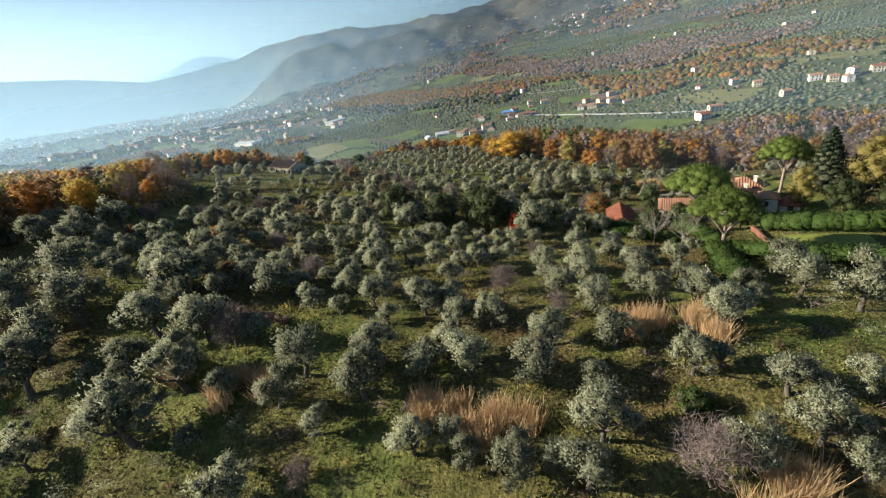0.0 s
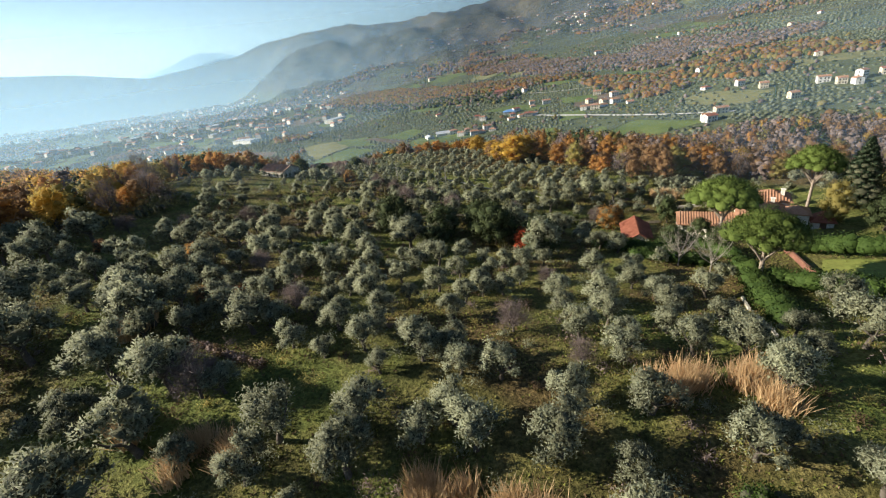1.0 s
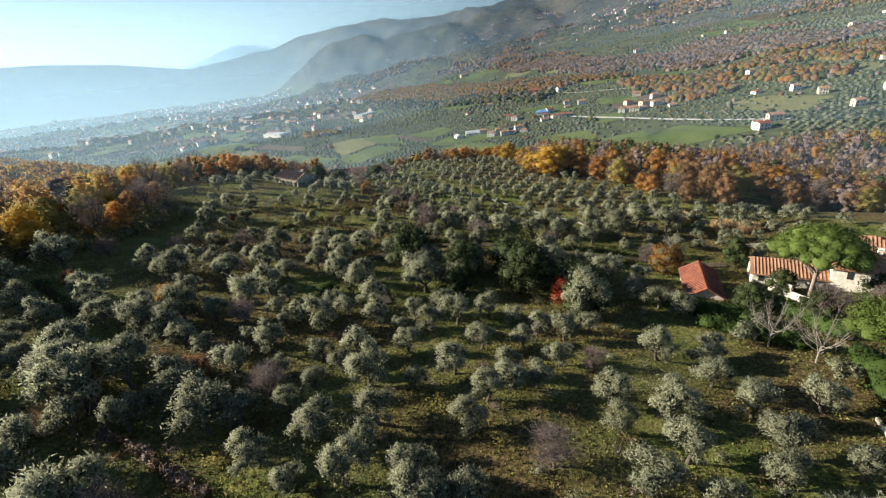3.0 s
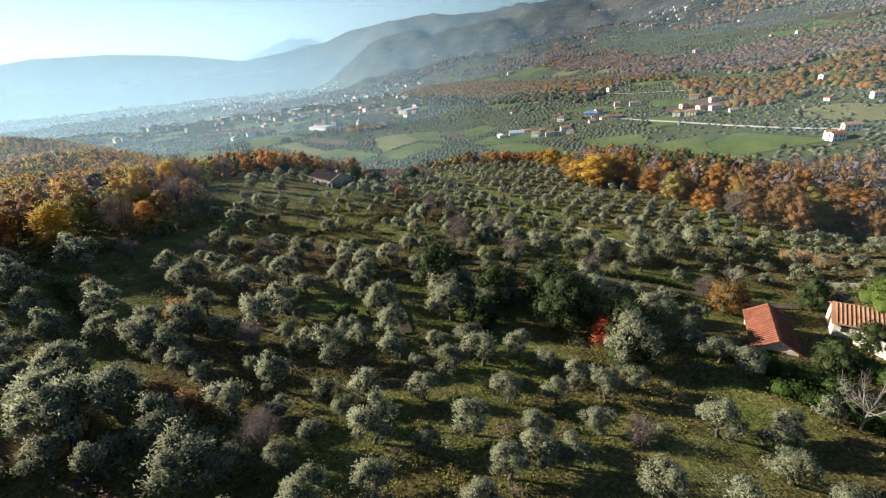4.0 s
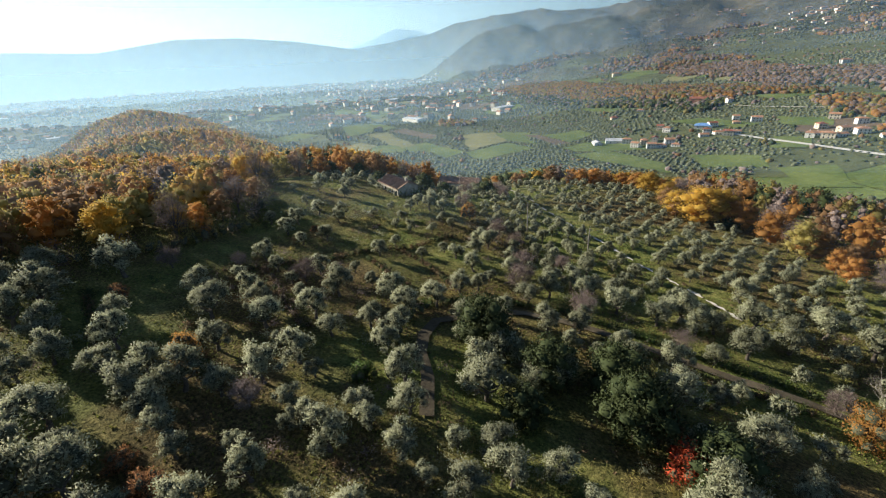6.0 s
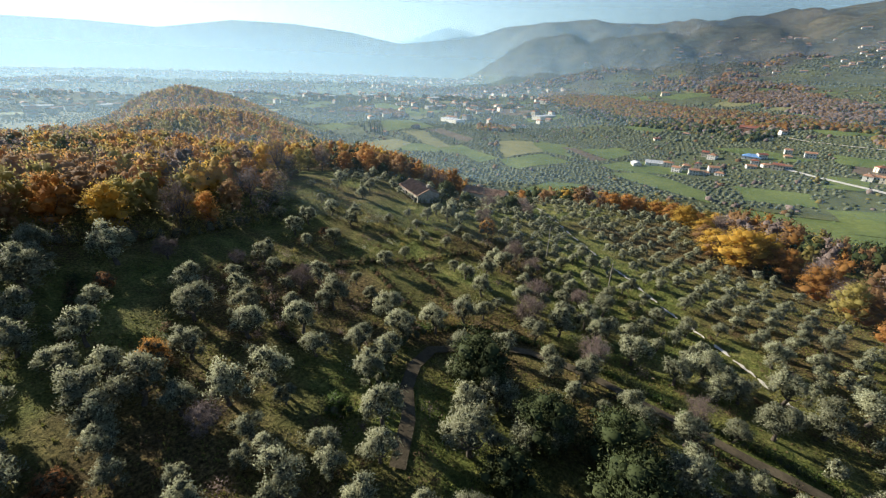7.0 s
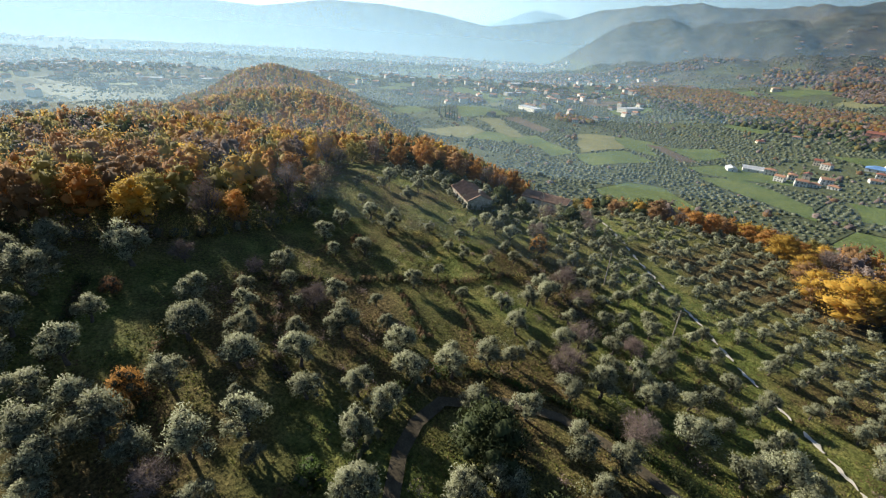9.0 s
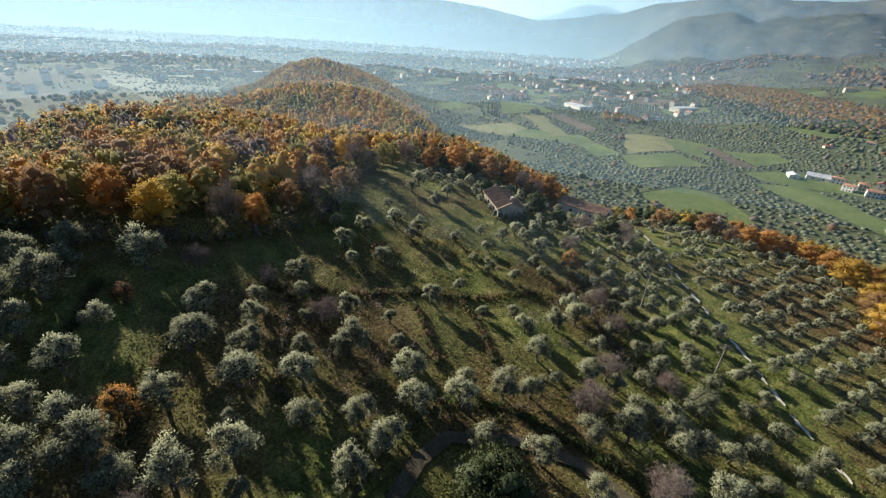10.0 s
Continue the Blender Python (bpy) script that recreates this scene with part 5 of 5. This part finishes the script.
ROAD = rough_material("pale_road", (0.38, 0.36, 0.33), (0.5, 0.48, 0.44), 0.1)
strip("valley_road", [(108, 610), (120, 592), (156, 542), (182, 500), (213, 455), (250, 415)], 5.0, ROAD, "pale asphalt road across the valley", 1.3)
strip("railway_bank", [(-215, 1183), (-138, 1102), (-28, 980), (29, 887), (95, 823), (151, 758), (220, 700)], 2.2, STONE, "pale embankment along the valley side", 1.6)

CREAM = rough_material("cream_render", (0.5, 0.43, 0.32), (0.64, 0.57, 0.45), 0.2)
WHITE = rough_material("white_render", (0.56, 0.54, 0.5), (0.7, 0.68, 0.64), 0.2)
SALMON = rough_material("salmon_render", (0.5, 0.22, 0.15), (0.6, 0.3, 0.2), 0.2)
METAL = rough_material("pale_sheet_roof", (0.36, 0.37, 0.39), (0.5, 0.51, 0.53), 0.2)
BLUE = rough_material("blue_sheet_roof", (0.1, 0.2, 0.42), (0.15, 0.28, 0.5), 0.2)


HOUSE_SPOTS = []


def valley_house(x, y, rs, size=None, wall=None, roof=None, label="", floors=None):
    HOUSE_SPOTS.append((x, y))
    lx, ly = size or (rs.uniform(7, 11), rs.uniform(6, 7.5))
    fl = floors or int(rs.integers(1, 3))
    wall = wall or (CREAM, WHITE, WHITE)[int(rs.integers(3))]
    h = 0.6 + 2.5 * fl
    win = []
    for k in range(fl):
        for u in (-lx * 0.28, lx * 0.05, lx * 0.3):
            win.append(("s", u, 0, 0.8 + 2.5 * k, 1.1, 1.4))
        win.append(("e", 0, 0, 0.8 + 2.5 * k, 1.1, 1.4))
        win.append(("w", 0, 0, 0.8 + 2.5 * k, 1.1, 1.4))
    house("house", x, y, rs.uniform(-25, 25) + (90 if rs.random() < 0.3 else 0), lx, ly, h, ly * 0.2, wall, roof or (TILE if rs.random() < 0.8 else REDTILE),
          label or "pale rendered house with clay roof in the valley", rs.random() < 0.35, win, [(lx * 0.2, 1.0, h + ly * 0.2 + 0.6)], "valley houses")


def build_houses():
    rs = np.random.default_rng(31)
    spots = [(3, 611), (21, 601), (32, 609), (38, 585), (46, 596), (28, 582), (52, 583), (12, 590),
             (93, 655), (80, 612), (95, 618), (102, 608), (84, 625), (110, 615),
             (163, 573), (175, 567), (183, 616), (205, 655), (193, 590), (217, 622), (203, 578), (212, 555), (170, 585), (186, 572),
             (-18, 751), (286, 532), (321, 614), (220, 400), (39, 661), (46, 648), (130, 802), (119, 668), (17, 795), (122, 692), (140, 677)]
    for x, y in spots:
        valley_house(x, y, rs)
    for x, y in [(148, 1665), (509, 1167), (551, 1152), (289, 1125), (358, 1781), (-794, 1224), (-730, 1185), (-714, 1209), (-667, 1177), (-654, 1206), (-644, 1243),
                 (-648, 1065), (-700, 1272), (-345, 930), (-263, 860), (-252, 886), (-272, 788), (-375, 901), (-430, 660), (-397, 640),
                 (310, 511), (316, 482), (305, 424), (241, 421), (221, 405), (352, 454), (356, 438), (361, 427), (391, 434), (431, 569), (581, 835), (683, 910)]:
        valley_house(x, y, rs, floors=2)
    valley_house(-42, 1421, rs, (20, 14), CREAM, TILE, "large cream villa on a green rise", 3)
    valley_house(352, 1119, rs, (18, 12), WHITE, TILE, "white villa on the upper slope", 2)
    valley_house(96, 832, rs, (26, 12), SALMON, REDTILE, "long red building beside the embankment", 2)
    valley_house(-9, 618, rs, (24, 12), WHITE, METAL, "low workshop with pale sheet roof", 1)
    valley_house(84, 656, rs, (18, 12), WHITE, BLUE, "workshop with blue sheet roof", 1)
    valley_house(-30, 609, rs, (14, 9), WHITE, METAL, "shed with pale sheet roof", 1)
    valley_house(-522, 1324, rs, (36, 12), WHITE, METAL, "long white shed in the valley", 1)
    valley_house(-397, 731, rs, (16, 10), STONE, OLDTILE, "old stone farm beside the ploughed field", 2)
    valley_house(372, 437, rs, (7, 7), WHITE, TILE, "white tower house above the hamlet", 3)


build_houses()


def build_town():
    """Hundreds of small houses and sheds, far off on the plain and up on the mountain side."""
    rs = np.random.default_rng(41)
    bag = Bag()
    f = [(0, 1, 5, 4), (1, 2, 6, 5), (2, 3, 7, 6), (3, 0, 4, 7)]
    n = 0
    while n < 1200:
        az, r = radians(rs.uniform(-88, -12)), rs.uniform(900, 3500)
        x, y = r * math.sin(az), r * math.cos(az)
        dense = math.sin(x * 0.004 + 1) * math.sin(y * 0.0035) + 0.4 * math.sin(x * 0.011) + (0.5 if -2600 < x < -900 and 1500 < y < 3000 else -0.25)
        if rs.uniform(-1, 1) > dense or ground_z(x, y) > -40:
            continue
        big = rs.random() < 0.035
        lx, ly, h = (rs.uniform(25, 60), rs.uniform(14, 25), rs.uniform(6, 9)) if big else (rs.uniform(9, 18), rs.uniform(8, 12), rs.uniform(5, 12))
        a, z = rs.uniform(0, 3.14), ground_z(x, y) - 1
        c, s = math.cos(a), math.sin(a)
        def rot(px, py, pz):
            return (x + px * c - py * s, y + px * s + py * c, z + pz)
        X, Y = lx / 2, ly / 2
        v = [rot(*p) for p in ((-X, -Y, 0), (X, -Y, 0), (X, Y, 0), (-X, Y, 0), (-X, -Y, h), (X, -Y, h), (X, Y, h), (-X, Y, h))]
        bag.add(v, f, int(rs.integers(2)))
        rise = 0.8 if big else ly * 0.22
        o = 0.5
        v = [rot(*p) for p in ((-X - o, -Y - o, h - 0.2), (X + o, -Y - o, h - 0.2), (X + o, Y + o, h - 0.2), (-X - o, Y + o, h - 0.2), (-X, 0, h + rise), (X, 0, h + rise))]
        slot = 3 if big else 2
        bag.add(v, [(0, 1, 5, 4), (2, 3, 4, 5)], slot)
        bag.add(v, [(1, 2, 5), (3, 0, 4)], slot)
        n += 1
    for cx, cy, k, spread in ((620, 2160, 40, 120), (1050, 2250, 34, 120), (330, 1900, 14, 160), (800, 1800, 20, 160), (350, 2700, 18, 200), (-100, 2300, 14, 220)):
        for _ in range(k):
            x, y = cx + rs.normal(0, spread), cy + rs.normal(0, spread * 0.6)
            z, X, Y, h = ground_z(x, y) - 2, rs.uniform(6, 10), rs.uniform(5, 8), rs.uniform(5, 7.5)
            v = [(x - X, y - Y, z), (x + X, y - Y, z), (x + X, y + Y, z), (x - X, y + Y, z), (x - X, y - Y, z + h), (x + X, y - Y, z + h), (x + X, y + Y, z + h), (x - X, y + Y, z + h)]
            bag.add(v, f, int(rs.integers(2)))
            bag.add([(x - X - 1, y - Y - 1, z + h), (x + X + 1, y - Y - 1, z + h), (x + X + 1, y + Y + 1, z + h), (x - X - 1, y + Y + 1, z + h), (x - X, y, z + h + 3), (x + X, y, z + h + 3)], [(0, 1, 5, 4), (2, 3, 4, 5)], 2)
    tagged(new("town", bag.mesh("town", [PLASTER, STONE, TILE, METAL])), "hazy town of pale houses spread over the far plain", "town", kind="stuff")


build_town()


def far_mountain():
    """The last pale ridge, far beyond the plain."""
    v, n = [], 60
    for i in range(n + 1):
        t = i / n
        a = radians(-36 + 19 * t)
        top = 60 + 4870 * math.tan(radians(1.0 + 2.2 * math.exp(-((t - 0.52) / 0.25) ** 2) + 0.06 * math.sin(t * 31) + 0.05 * math.sin(t * 67)))
        for r, z in ((4870, -90.0), (4885, top * 0.5), (4900, top), (4925, top * 0.6)):
            v.append((r * math.sin(a), r * math.cos(a), z))
    f = [(4 * i + k, 4 * i + k + 1, 4 * i + k + 5, 4 * i + k + 4) for i in range(n) for k in range(3)]
    tagged(new("far_mountain", mesh_of("far_mountain", v, f, [MOUNTAIN], None, True)), "pale blue mountain ridge on the horizon", "mountain", kind="structure")


far_mountain()


def build_valley_trees():
    """Woods, groves and hedgerow trees of the valley and its slopes."""
    rs = np.random.default_rng(51)
    mats = [SHADED_OLIVE, RUST, OCHRE, TWIG, OAK, ORANGE]
    forms = []
    for i in range(10):
        form = Bag()
        form.clump((0, 0, 0.3), (0.5, 0.5, 0.5), 0.9, 0.3, rs, 14 if i < 5 else 3, 0.28, 0.16, 0, 0, 0.25)
        forms.append(plain_form(form.mesh("form", [OAK])))
    homes = np.array(HOUSE_SPOTS)

    def clear(x, y):
        """Ground that is free for trees."""
        ok = spine_distance(x, y) * spur_flank(x, y) > 125
        ok &= ~((x > 0) & (y > 60) & (np.hypot(x, y) < 235 + 3.4 * np.degrees(np.arctan2(x, y))))
        for q in FIELDS:
            turn = [(b[0] - a[0]) * (y - a[1]) - (b[1] - a[1]) * (x - a[0]) for a, b in zip(q, q[1:] + q[:1])]
            ok &= ~(np.all(np.array(turn) < 0, axis=0) | np.all(np.array(turn) > 0, axis=0))
        for hx, hy in homes:
            ok &= (np.abs(x - hx) > 9) | (y > hy + 8) | (y < hy - 16)
        return ok

    groups = []

    def stand(x, y, k, w, hh):
        keep = clear(x, y)
        groups.append([q[keep] for q in (x, y, k, w, hh)])

    # woods
    n = 78000
    x, y = rs.uniform(-1000, 640, n), rs.uniform(420, 1650, n)
    kind = wood_at(x, y)
    keep = kind >= 0
    x, y, kind = x[keep], y[keep], kind[keep]
    table = np.array([[5, 2, 1, 5, 2, 3, 1, 4], [1, 3, 3, 1, 3, 3, 1, 4], [4, 4, 2, 4, 3, 4, 4, 3]])
    stand(x, y, table[kind, rs.integers(0, 8, len(x))], rs.uniform(7, 11, len(x)), rs.uniform(0.7, 0.95, len(x)))
    # groves in rows, one turn for each parcel
    for part_no, (parcel, kind) in enumerate(zip(PARCELS, PARCEL_KIND)):
        if kind not in (0, 4, 5) or parcel[1] > 1250:
            continue
        step = 6.0 if parcel[1] < 760 else 8.0
        i, j = np.meshgrid(np.arange(-8, 9), np.arange(-8, 9))
        c, s = math.cos(PARCEL_TURN[part_no]), math.sin(PARCEL_TURN[part_no])
        gx, gy = (i * step).ravel() + rs.normal(0, 0.9, 289), (j * step).ravel() + rs.normal(0, 0.9, 289)
        x, y = parcel[0] + gx * c - gy * s, parcel[1] + gx * s + gy * c
        best, gap = nearest_two(x, y)
        keep = (best == part_no) & (gap > 2) & (wood_at(x, y) < 0) & (rs.random(289) < (0.93, 0, 0, 0, 0.18, 0.45)[kind])
        x, y = x[keep], y[keep]
        m = len(x)
        stand(x, y, np.where(rs.random(m) < (0.95 if kind == 0 else 0.5), 0, rs.choice([2, 3, 4], m)), rs.uniform(3.6, 5.0, m) * step / 6.2, rs.uniform(0.65, 0.85, m))
    # hedgerows along some of the boundaries
    n = 17000
    x, y = rs.uniform(-1150, 620, n), rs.uniform(330, 1500, n)
    best, gap = nearest_two(x, y)
    keep = (gap < 2.6) & ((best * 7 + PARCEL_KIND[best]) % 3 > 0) & (wood_at(x, y) < 0)
    x, y = x[keep], y[keep]
    stand(x, y, rs.choice([4, 2, 3, 3, 0, 1, 4], len(x)), rs.uniform(3.5, 7.5, len(x)), rs.uniform(0.7, 1.0, len(x)))
    # the upper slopes and the plain beyond: clustered woods and groves
    n = 38000
    deg, r = np.where(rs.random(n) < 0.6, rs.uniform(2, 60, n), rs.uniform(-95, 2, n)), np.sqrt(rs.uniform(0, 1, n)) * 2300
    x, y = r * np.sin(np.radians(deg)), r * np.cos(np.radians(deg))
    wood = np.sin(x * 0.0085 + 1.6 * np.sin(y * 0.0047)) + np.sin(y * 0.0078 + 1.5 * np.sin(x * 0.006)) + 0.45 * np.sin(x * 0.027 + y * 0.021)
    away = (r > 330) & ((x > 560) | (y > 1450) | (x < -1100) | (y < 380) | (x > 240) & (y < 700))
    keep = away & (wood_at(x, y) < 0) & ((wood > 0.55) | (wood < -0.1) & (rs.random(n) < 0.45))
    x, y, r, wood = x[keep], y[keep], r[keep], wood[keep]
    m = len(x)
    k = np.where(wood > 0.55, rs.choice([1, 3, 3, 2, 4, 1, 5], m), np.where(rs.random(m) < 0.92, 0, 4))
    stand(x, y, k, np.where(wood > 0.55, rs.uniform(7, 11, m), rs.uniform(4, 6, m)) * np.clip(r / 1300, 0.85, 1.5), rs.uniform(0.7, 0.95, m))
    x, y, k, w, hh = (np.concatenate(q) for q in zip(*groups))
    at = np.column_stack([x, y, height(x, y)])
    pick = rs.integers(0, 5, len(x)) + np.where(np.hypot(x, y) < 520, 0, 5)
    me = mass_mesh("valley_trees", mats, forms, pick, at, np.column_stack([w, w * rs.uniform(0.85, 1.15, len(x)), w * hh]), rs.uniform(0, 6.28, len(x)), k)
    tagged(new("valley_trees", me), "olive groves, hedgerows and brown woods across the valley", "trees", kind="stuff")


build_valley_trees()


def cypress(x, y, h):
    rs = np.random.default_rng(int(abs(x) + y))
    ob = thing("cypress", x, y, ground_z(x, y) - 0.3, 0, 1, "dark slender cypress near a valley farm", "tree", "cypress row")
    bag = Bag()
    for i in range(9):
        t = i / 9
        s = h * 0.11 * (1 - t * 0.75)
        bag.clump((rs.normal(0, 0.15), rs.normal(0, 0.15), h * (0.1 + 0.83 * t)), (s, s, h * 0.1), 0.9, 0.12, rs, 24, 0.8, 0.35)
    child("crown", bag.mesh("crown", [FIR]), ob)
    child("trunk", mesh_of("trunk", *tube([(0, 0, -0.4), (0, 0, h * 0.3)], [0.35, 0.2], 6), [BARK]), ob)


for x, y, h in [(-455, 663, 15), (-436, 655, 17), (-426, 652, 20), (-416, 645, 17), (-408, 640, 18), (-398, 634, 14), (-271, 625, 12),
                (300, 440, 12), (307, 436, 14), (314, 440, 13), (322, 437, 14), (-62, 1415, 18), (-75, 1410, 16), (340, 1115, 18), (332, 1120, 20)]:
    cypress(x, y, h)


# ---- grass, weeds and banks on the near hill ----
def build_tufts():
    rs = np.random.default_rng(61)
    n = 170000
    x = rs.uniform(-95, 62, n)
    y = rs.uniform(8, 175, n)
    keep = (np.abs(x + 10) < 20 + y * 0.75)
    patch = np.sin(x * 0.21 + 1.7 * np.sin(y * 0.13)) + np.sin(y * 0.27 + 1.3 * np.sin(x * 0.17))
    keep &= rs.uniform(-2.2, 1.6, n) < patch
    x, y = x[keep], y[keep]
    n = len(x)
    z = height(x, y)
    size = rs.uniform(0.1, 0.3, n)
    slot = np.where(rs.random(n) < 0.72, 0, 1)
    vs, fs = [], []
    for k in range(3):
        a = rs.uniform(0, 6.28, n)
        out = size * rs.uniform(0.2, 0.9, n)
        px, py = x + np.cos(a) * out * 0.6, y + np.sin(a) * out * 0.6
        tx, ty = -np.sin(a) * size * 0.45, np.cos(a) * size * 0.45
        lift = size * rs.uniform(0.5, 1.0, n)
        b0 = np.stack([px + tx, py + ty, z - 0.05], 1)
        b1 = np.stack([px - tx, py - ty, z - 0.05], 1)
        t1 = np.stack([px - tx * 0.6 + np.cos(a) * size * 0.5, py - ty * 0.6 + np.sin(a) * size * 0.5, z + lift], 1)
        t0 = np.stack([px + tx * 0.6 + np.cos(a) * size * 0.5, py + ty * 0.6 + np.sin(a) * size * 0.5, z + lift * 0.8], 1)
        vs.append(np.stack([b0, b1, (t0 + t1) / 2], 1).reshape(-1, 3))
    v = np.vstack(vs)
    f = np.arange(len(v)).reshape(-1, 3)
    tagged(new("grass", mesh_of("grass", v, f, [GRASS, BRUSH], np.tile(slot, 3))), "rough tussock grass and weeds between the olives", "grass", kind="stuff")


build_tufts()
bare_tree.plant(31.5, 108, 4.0, "leafless purple-brown shrub tree in the grass", "leafless shrub trees")
pale_tree.plant(38.2, 113.3, 4.5, "bare pale tree in the meadow by the lane", "bare fig trees")


def build_scrub():
    rs = np.random.default_rng(71)
    bag = Bag()
    spots = [(x, y, 1.0) for x, y in scatter(3000, -62, 48, 12, 150, 2.2, rs)]
    for x, y, s in spots:
        thick = noise.noise((x * 0.045, y * 0.045, 4.0))
        if rs.random() > (0.85 if y < 62 else 0.45) + thick or in_left_wood(x, y) or side(LANE, x, y)[0] < 2.2 or 24 < x < 95 and 45 < y < 115:
            continue
        k = (0, 0, 1, 2, 3)[int(rs.integers(5))]
        w = rs.uniform(0.8, 2.5)
        c = np.array([x, y, ground_z(x, y) + w * 0.25])
        rad = np.array([w * 0.6, w * 0.6, w * 0.36])
        bag.clump(c, rad, 0, 0.2, rs, 170, 0.26, 0.08, k, k, 0.9)
    tagged(new("scrub", bag.mesh("scrub", [BRUSH, OCHRE, TWIG, OLIVE, SHADE_CORE])), "low brambles and brown scrub between the trees", "scrub", kind="stuff")


build_scrub()


def bank(line, w, h, mats, label, seed):
    """A rough overgrown terrace bank or ditch edge."""
    rs = np.random.default_rng(seed)
    ob = thing("terrace_bank", line[0][0], line[0][1], 0, 0, 1, label, "bank", "terrace banks")
    bag = Bag()
    for (ax, ay), (bx, by) in zip(line, line[1:]):
        n = max(2, int(math.hypot(bx - ax, by - ay) / (w * 0.45)))
        for i in range(n):
            x, y = ax + (bx - ax) * i / n + rs.normal(0, 0.2), ay + (by - ay) * i / n + rs.normal(0, 0.2)
            c = np.array([x - line[0][0], y - line[0][1], ground_z(x, y) + h * 0.3])
            rad = np.array([w * rs.uniform(0.4, 0.6), w * rs.uniform(0.4, 0.6), h * rs.uniform(0.5, 0.9)])
            k = int(rs.integers(len(mats)))
            bag.clump(c, rad, 0.35, 0.4, rs, 150 if w < 4 else 420, 0.24 if w < 4 else 0.34, 0.1 if w < 4 else 0.13, k, len(mats), 0.8)
    child("growth", bag.mesh("growth", [*mats, SHADE_CORE]), ob)


bank([(-61.5, 98), (-52.2, 110.6), (-47.1, 121.4), (-39.8, 132), (-34.3, 145.6)], 1.2, 1.0, [OAK, BRUSH], "dark overgrown bank across the meadow", 1)
# no ditch is cut here: dark growth stands in for the shadow lines
bank([(-45, 118.6), (-38, 115), (-32.7, 111.5)], 0.9, 0.7, [BRUSH, OAK], "rough ditch edge in the meadow", 2)
bank([(-40.9, 126.7), (-36.5, 125), (-32.7, 122.9), (-26.1, 117.3)], 1.0, 0.8, [OAK, BRUSH], "dark growth standing in for a ditch's shadow line in the meadow", 9)
bank([(-55.2, 84.8), (-48.1, 80.3), (-43.1, 77.0), (-40.1, 74.8)], 1.4, 1.1, [OAK, BRUSH], "dark brambles standing in for a ditch's shadow line between the olives", 10)
bank([(-56.8, 102.3), (-50.0, 98.0), (-44.4, 94.2), (-38.2, 90.3)], 1.4, 1.1, [OAK, BRUSH, TWIG], "dark brambles standing in for a ditch's shadow line between the olives", 11)
bank([(-69.8, 81.1), (-59.9, 75.5), (-55.2, 72.6)], 1.3, 0.9, [OAK, BRUSH], "dark brambles standing in for a ditch's shadow line in the shaded grass", 12)
bank([(-36.9, 53.9), (-32.2, 52.0), (-26.8, 49.3), (-22.3, 47.5)], 0.9, 0.6, [BRUSH, TWIG], "low brown terrace edge in the grass", 13)
bank([(-34.7, 153.3), (-27, 147), (-20.2, 141.6), (-13, 138), (-9.3, 137)], 2.4, 1.8, [TWIG, BRUSH, OAK], "brown bramble bank beside the path", 3)
bank([(-28, 108), (-22, 113.5), (-11, 116.6), (-5, 116.8), (1, 115.4), (12, 113.6), (20, 112), (29, 111), (36, 109.4)], 1.3, 1.1, [HEDGE, OAK], "clipped green hedge along the lane", 4)
bank([(2, 109.8), (6, 108.8), (12, 108.4), (20, 106.8), (29, 105.9)], 1.3, 1.2, [OAK, HEDGE, BRUSH], "low dark hedge below the lane", 7)
bank([(-22, 86), (-25, 92), (-27, 98), (-27.5, 104), (-26, 108)], 2.6, 2.6, [OAK, HEDGE], "dark hedge on the bend of the lane", 5)


def utility_pole(x, y, turn):
    ob = thing("utility_pole", x, y, ground_z(x, y), radians(turn), 1, "weathered wooden utility pole in the grove", "pole", "utility poles")
    child("post", mesh_of("post", *tube([(0, 0, -0.5), (0, 0, 4), (0, 0, 8)], [0.13, 0.115, 0.09], 8), [PALE_BARK], None, True), ob)
    bm = bmesh.new()
    box(bm, -0.6, -0.05, 7.5, 0.6, 0.05, 7.62)
    part("crossarm", bm, BARK, ob)


for x, y, a in [(-20.4, 160, 30), (-3.5, 146, 30), (-48.3, 184, 30)]:
    utility_pole(x, y, a)

# villa grounds
def lawn(corners, label):
    ob = field(corners, LAWN, label)
    for v in ob.data.vertices:
        v.co.z -= 0.82
    ob.name = "lawn"
    tagged(ob, label, "lawn")


lawn([(47.5, 62.5), (53, 69), (61.5, 63.8), (57, 56)], "sunlit lawn between the villa's hedges")

bank([(-89, 62), (-86, 72), (-80.5, 82), (-77, 94), (-74.5, 104), (-74.5, 117), (-81.5, 129), (-94.5, 144), (-101.5, 158)], 4.2, 3.6, [OAK, TWIG, BRUSH, OCHRE], "dark tangled thicket along the foot of the wood", 8)
bank([(-62, 163.2), (-59.0, 165.2), (-56.6, 168.6), (-56.0, 172)], 3.0, 3.2, [OAK, HEDGE], "dark ivy smothering the ruin's end", 6)
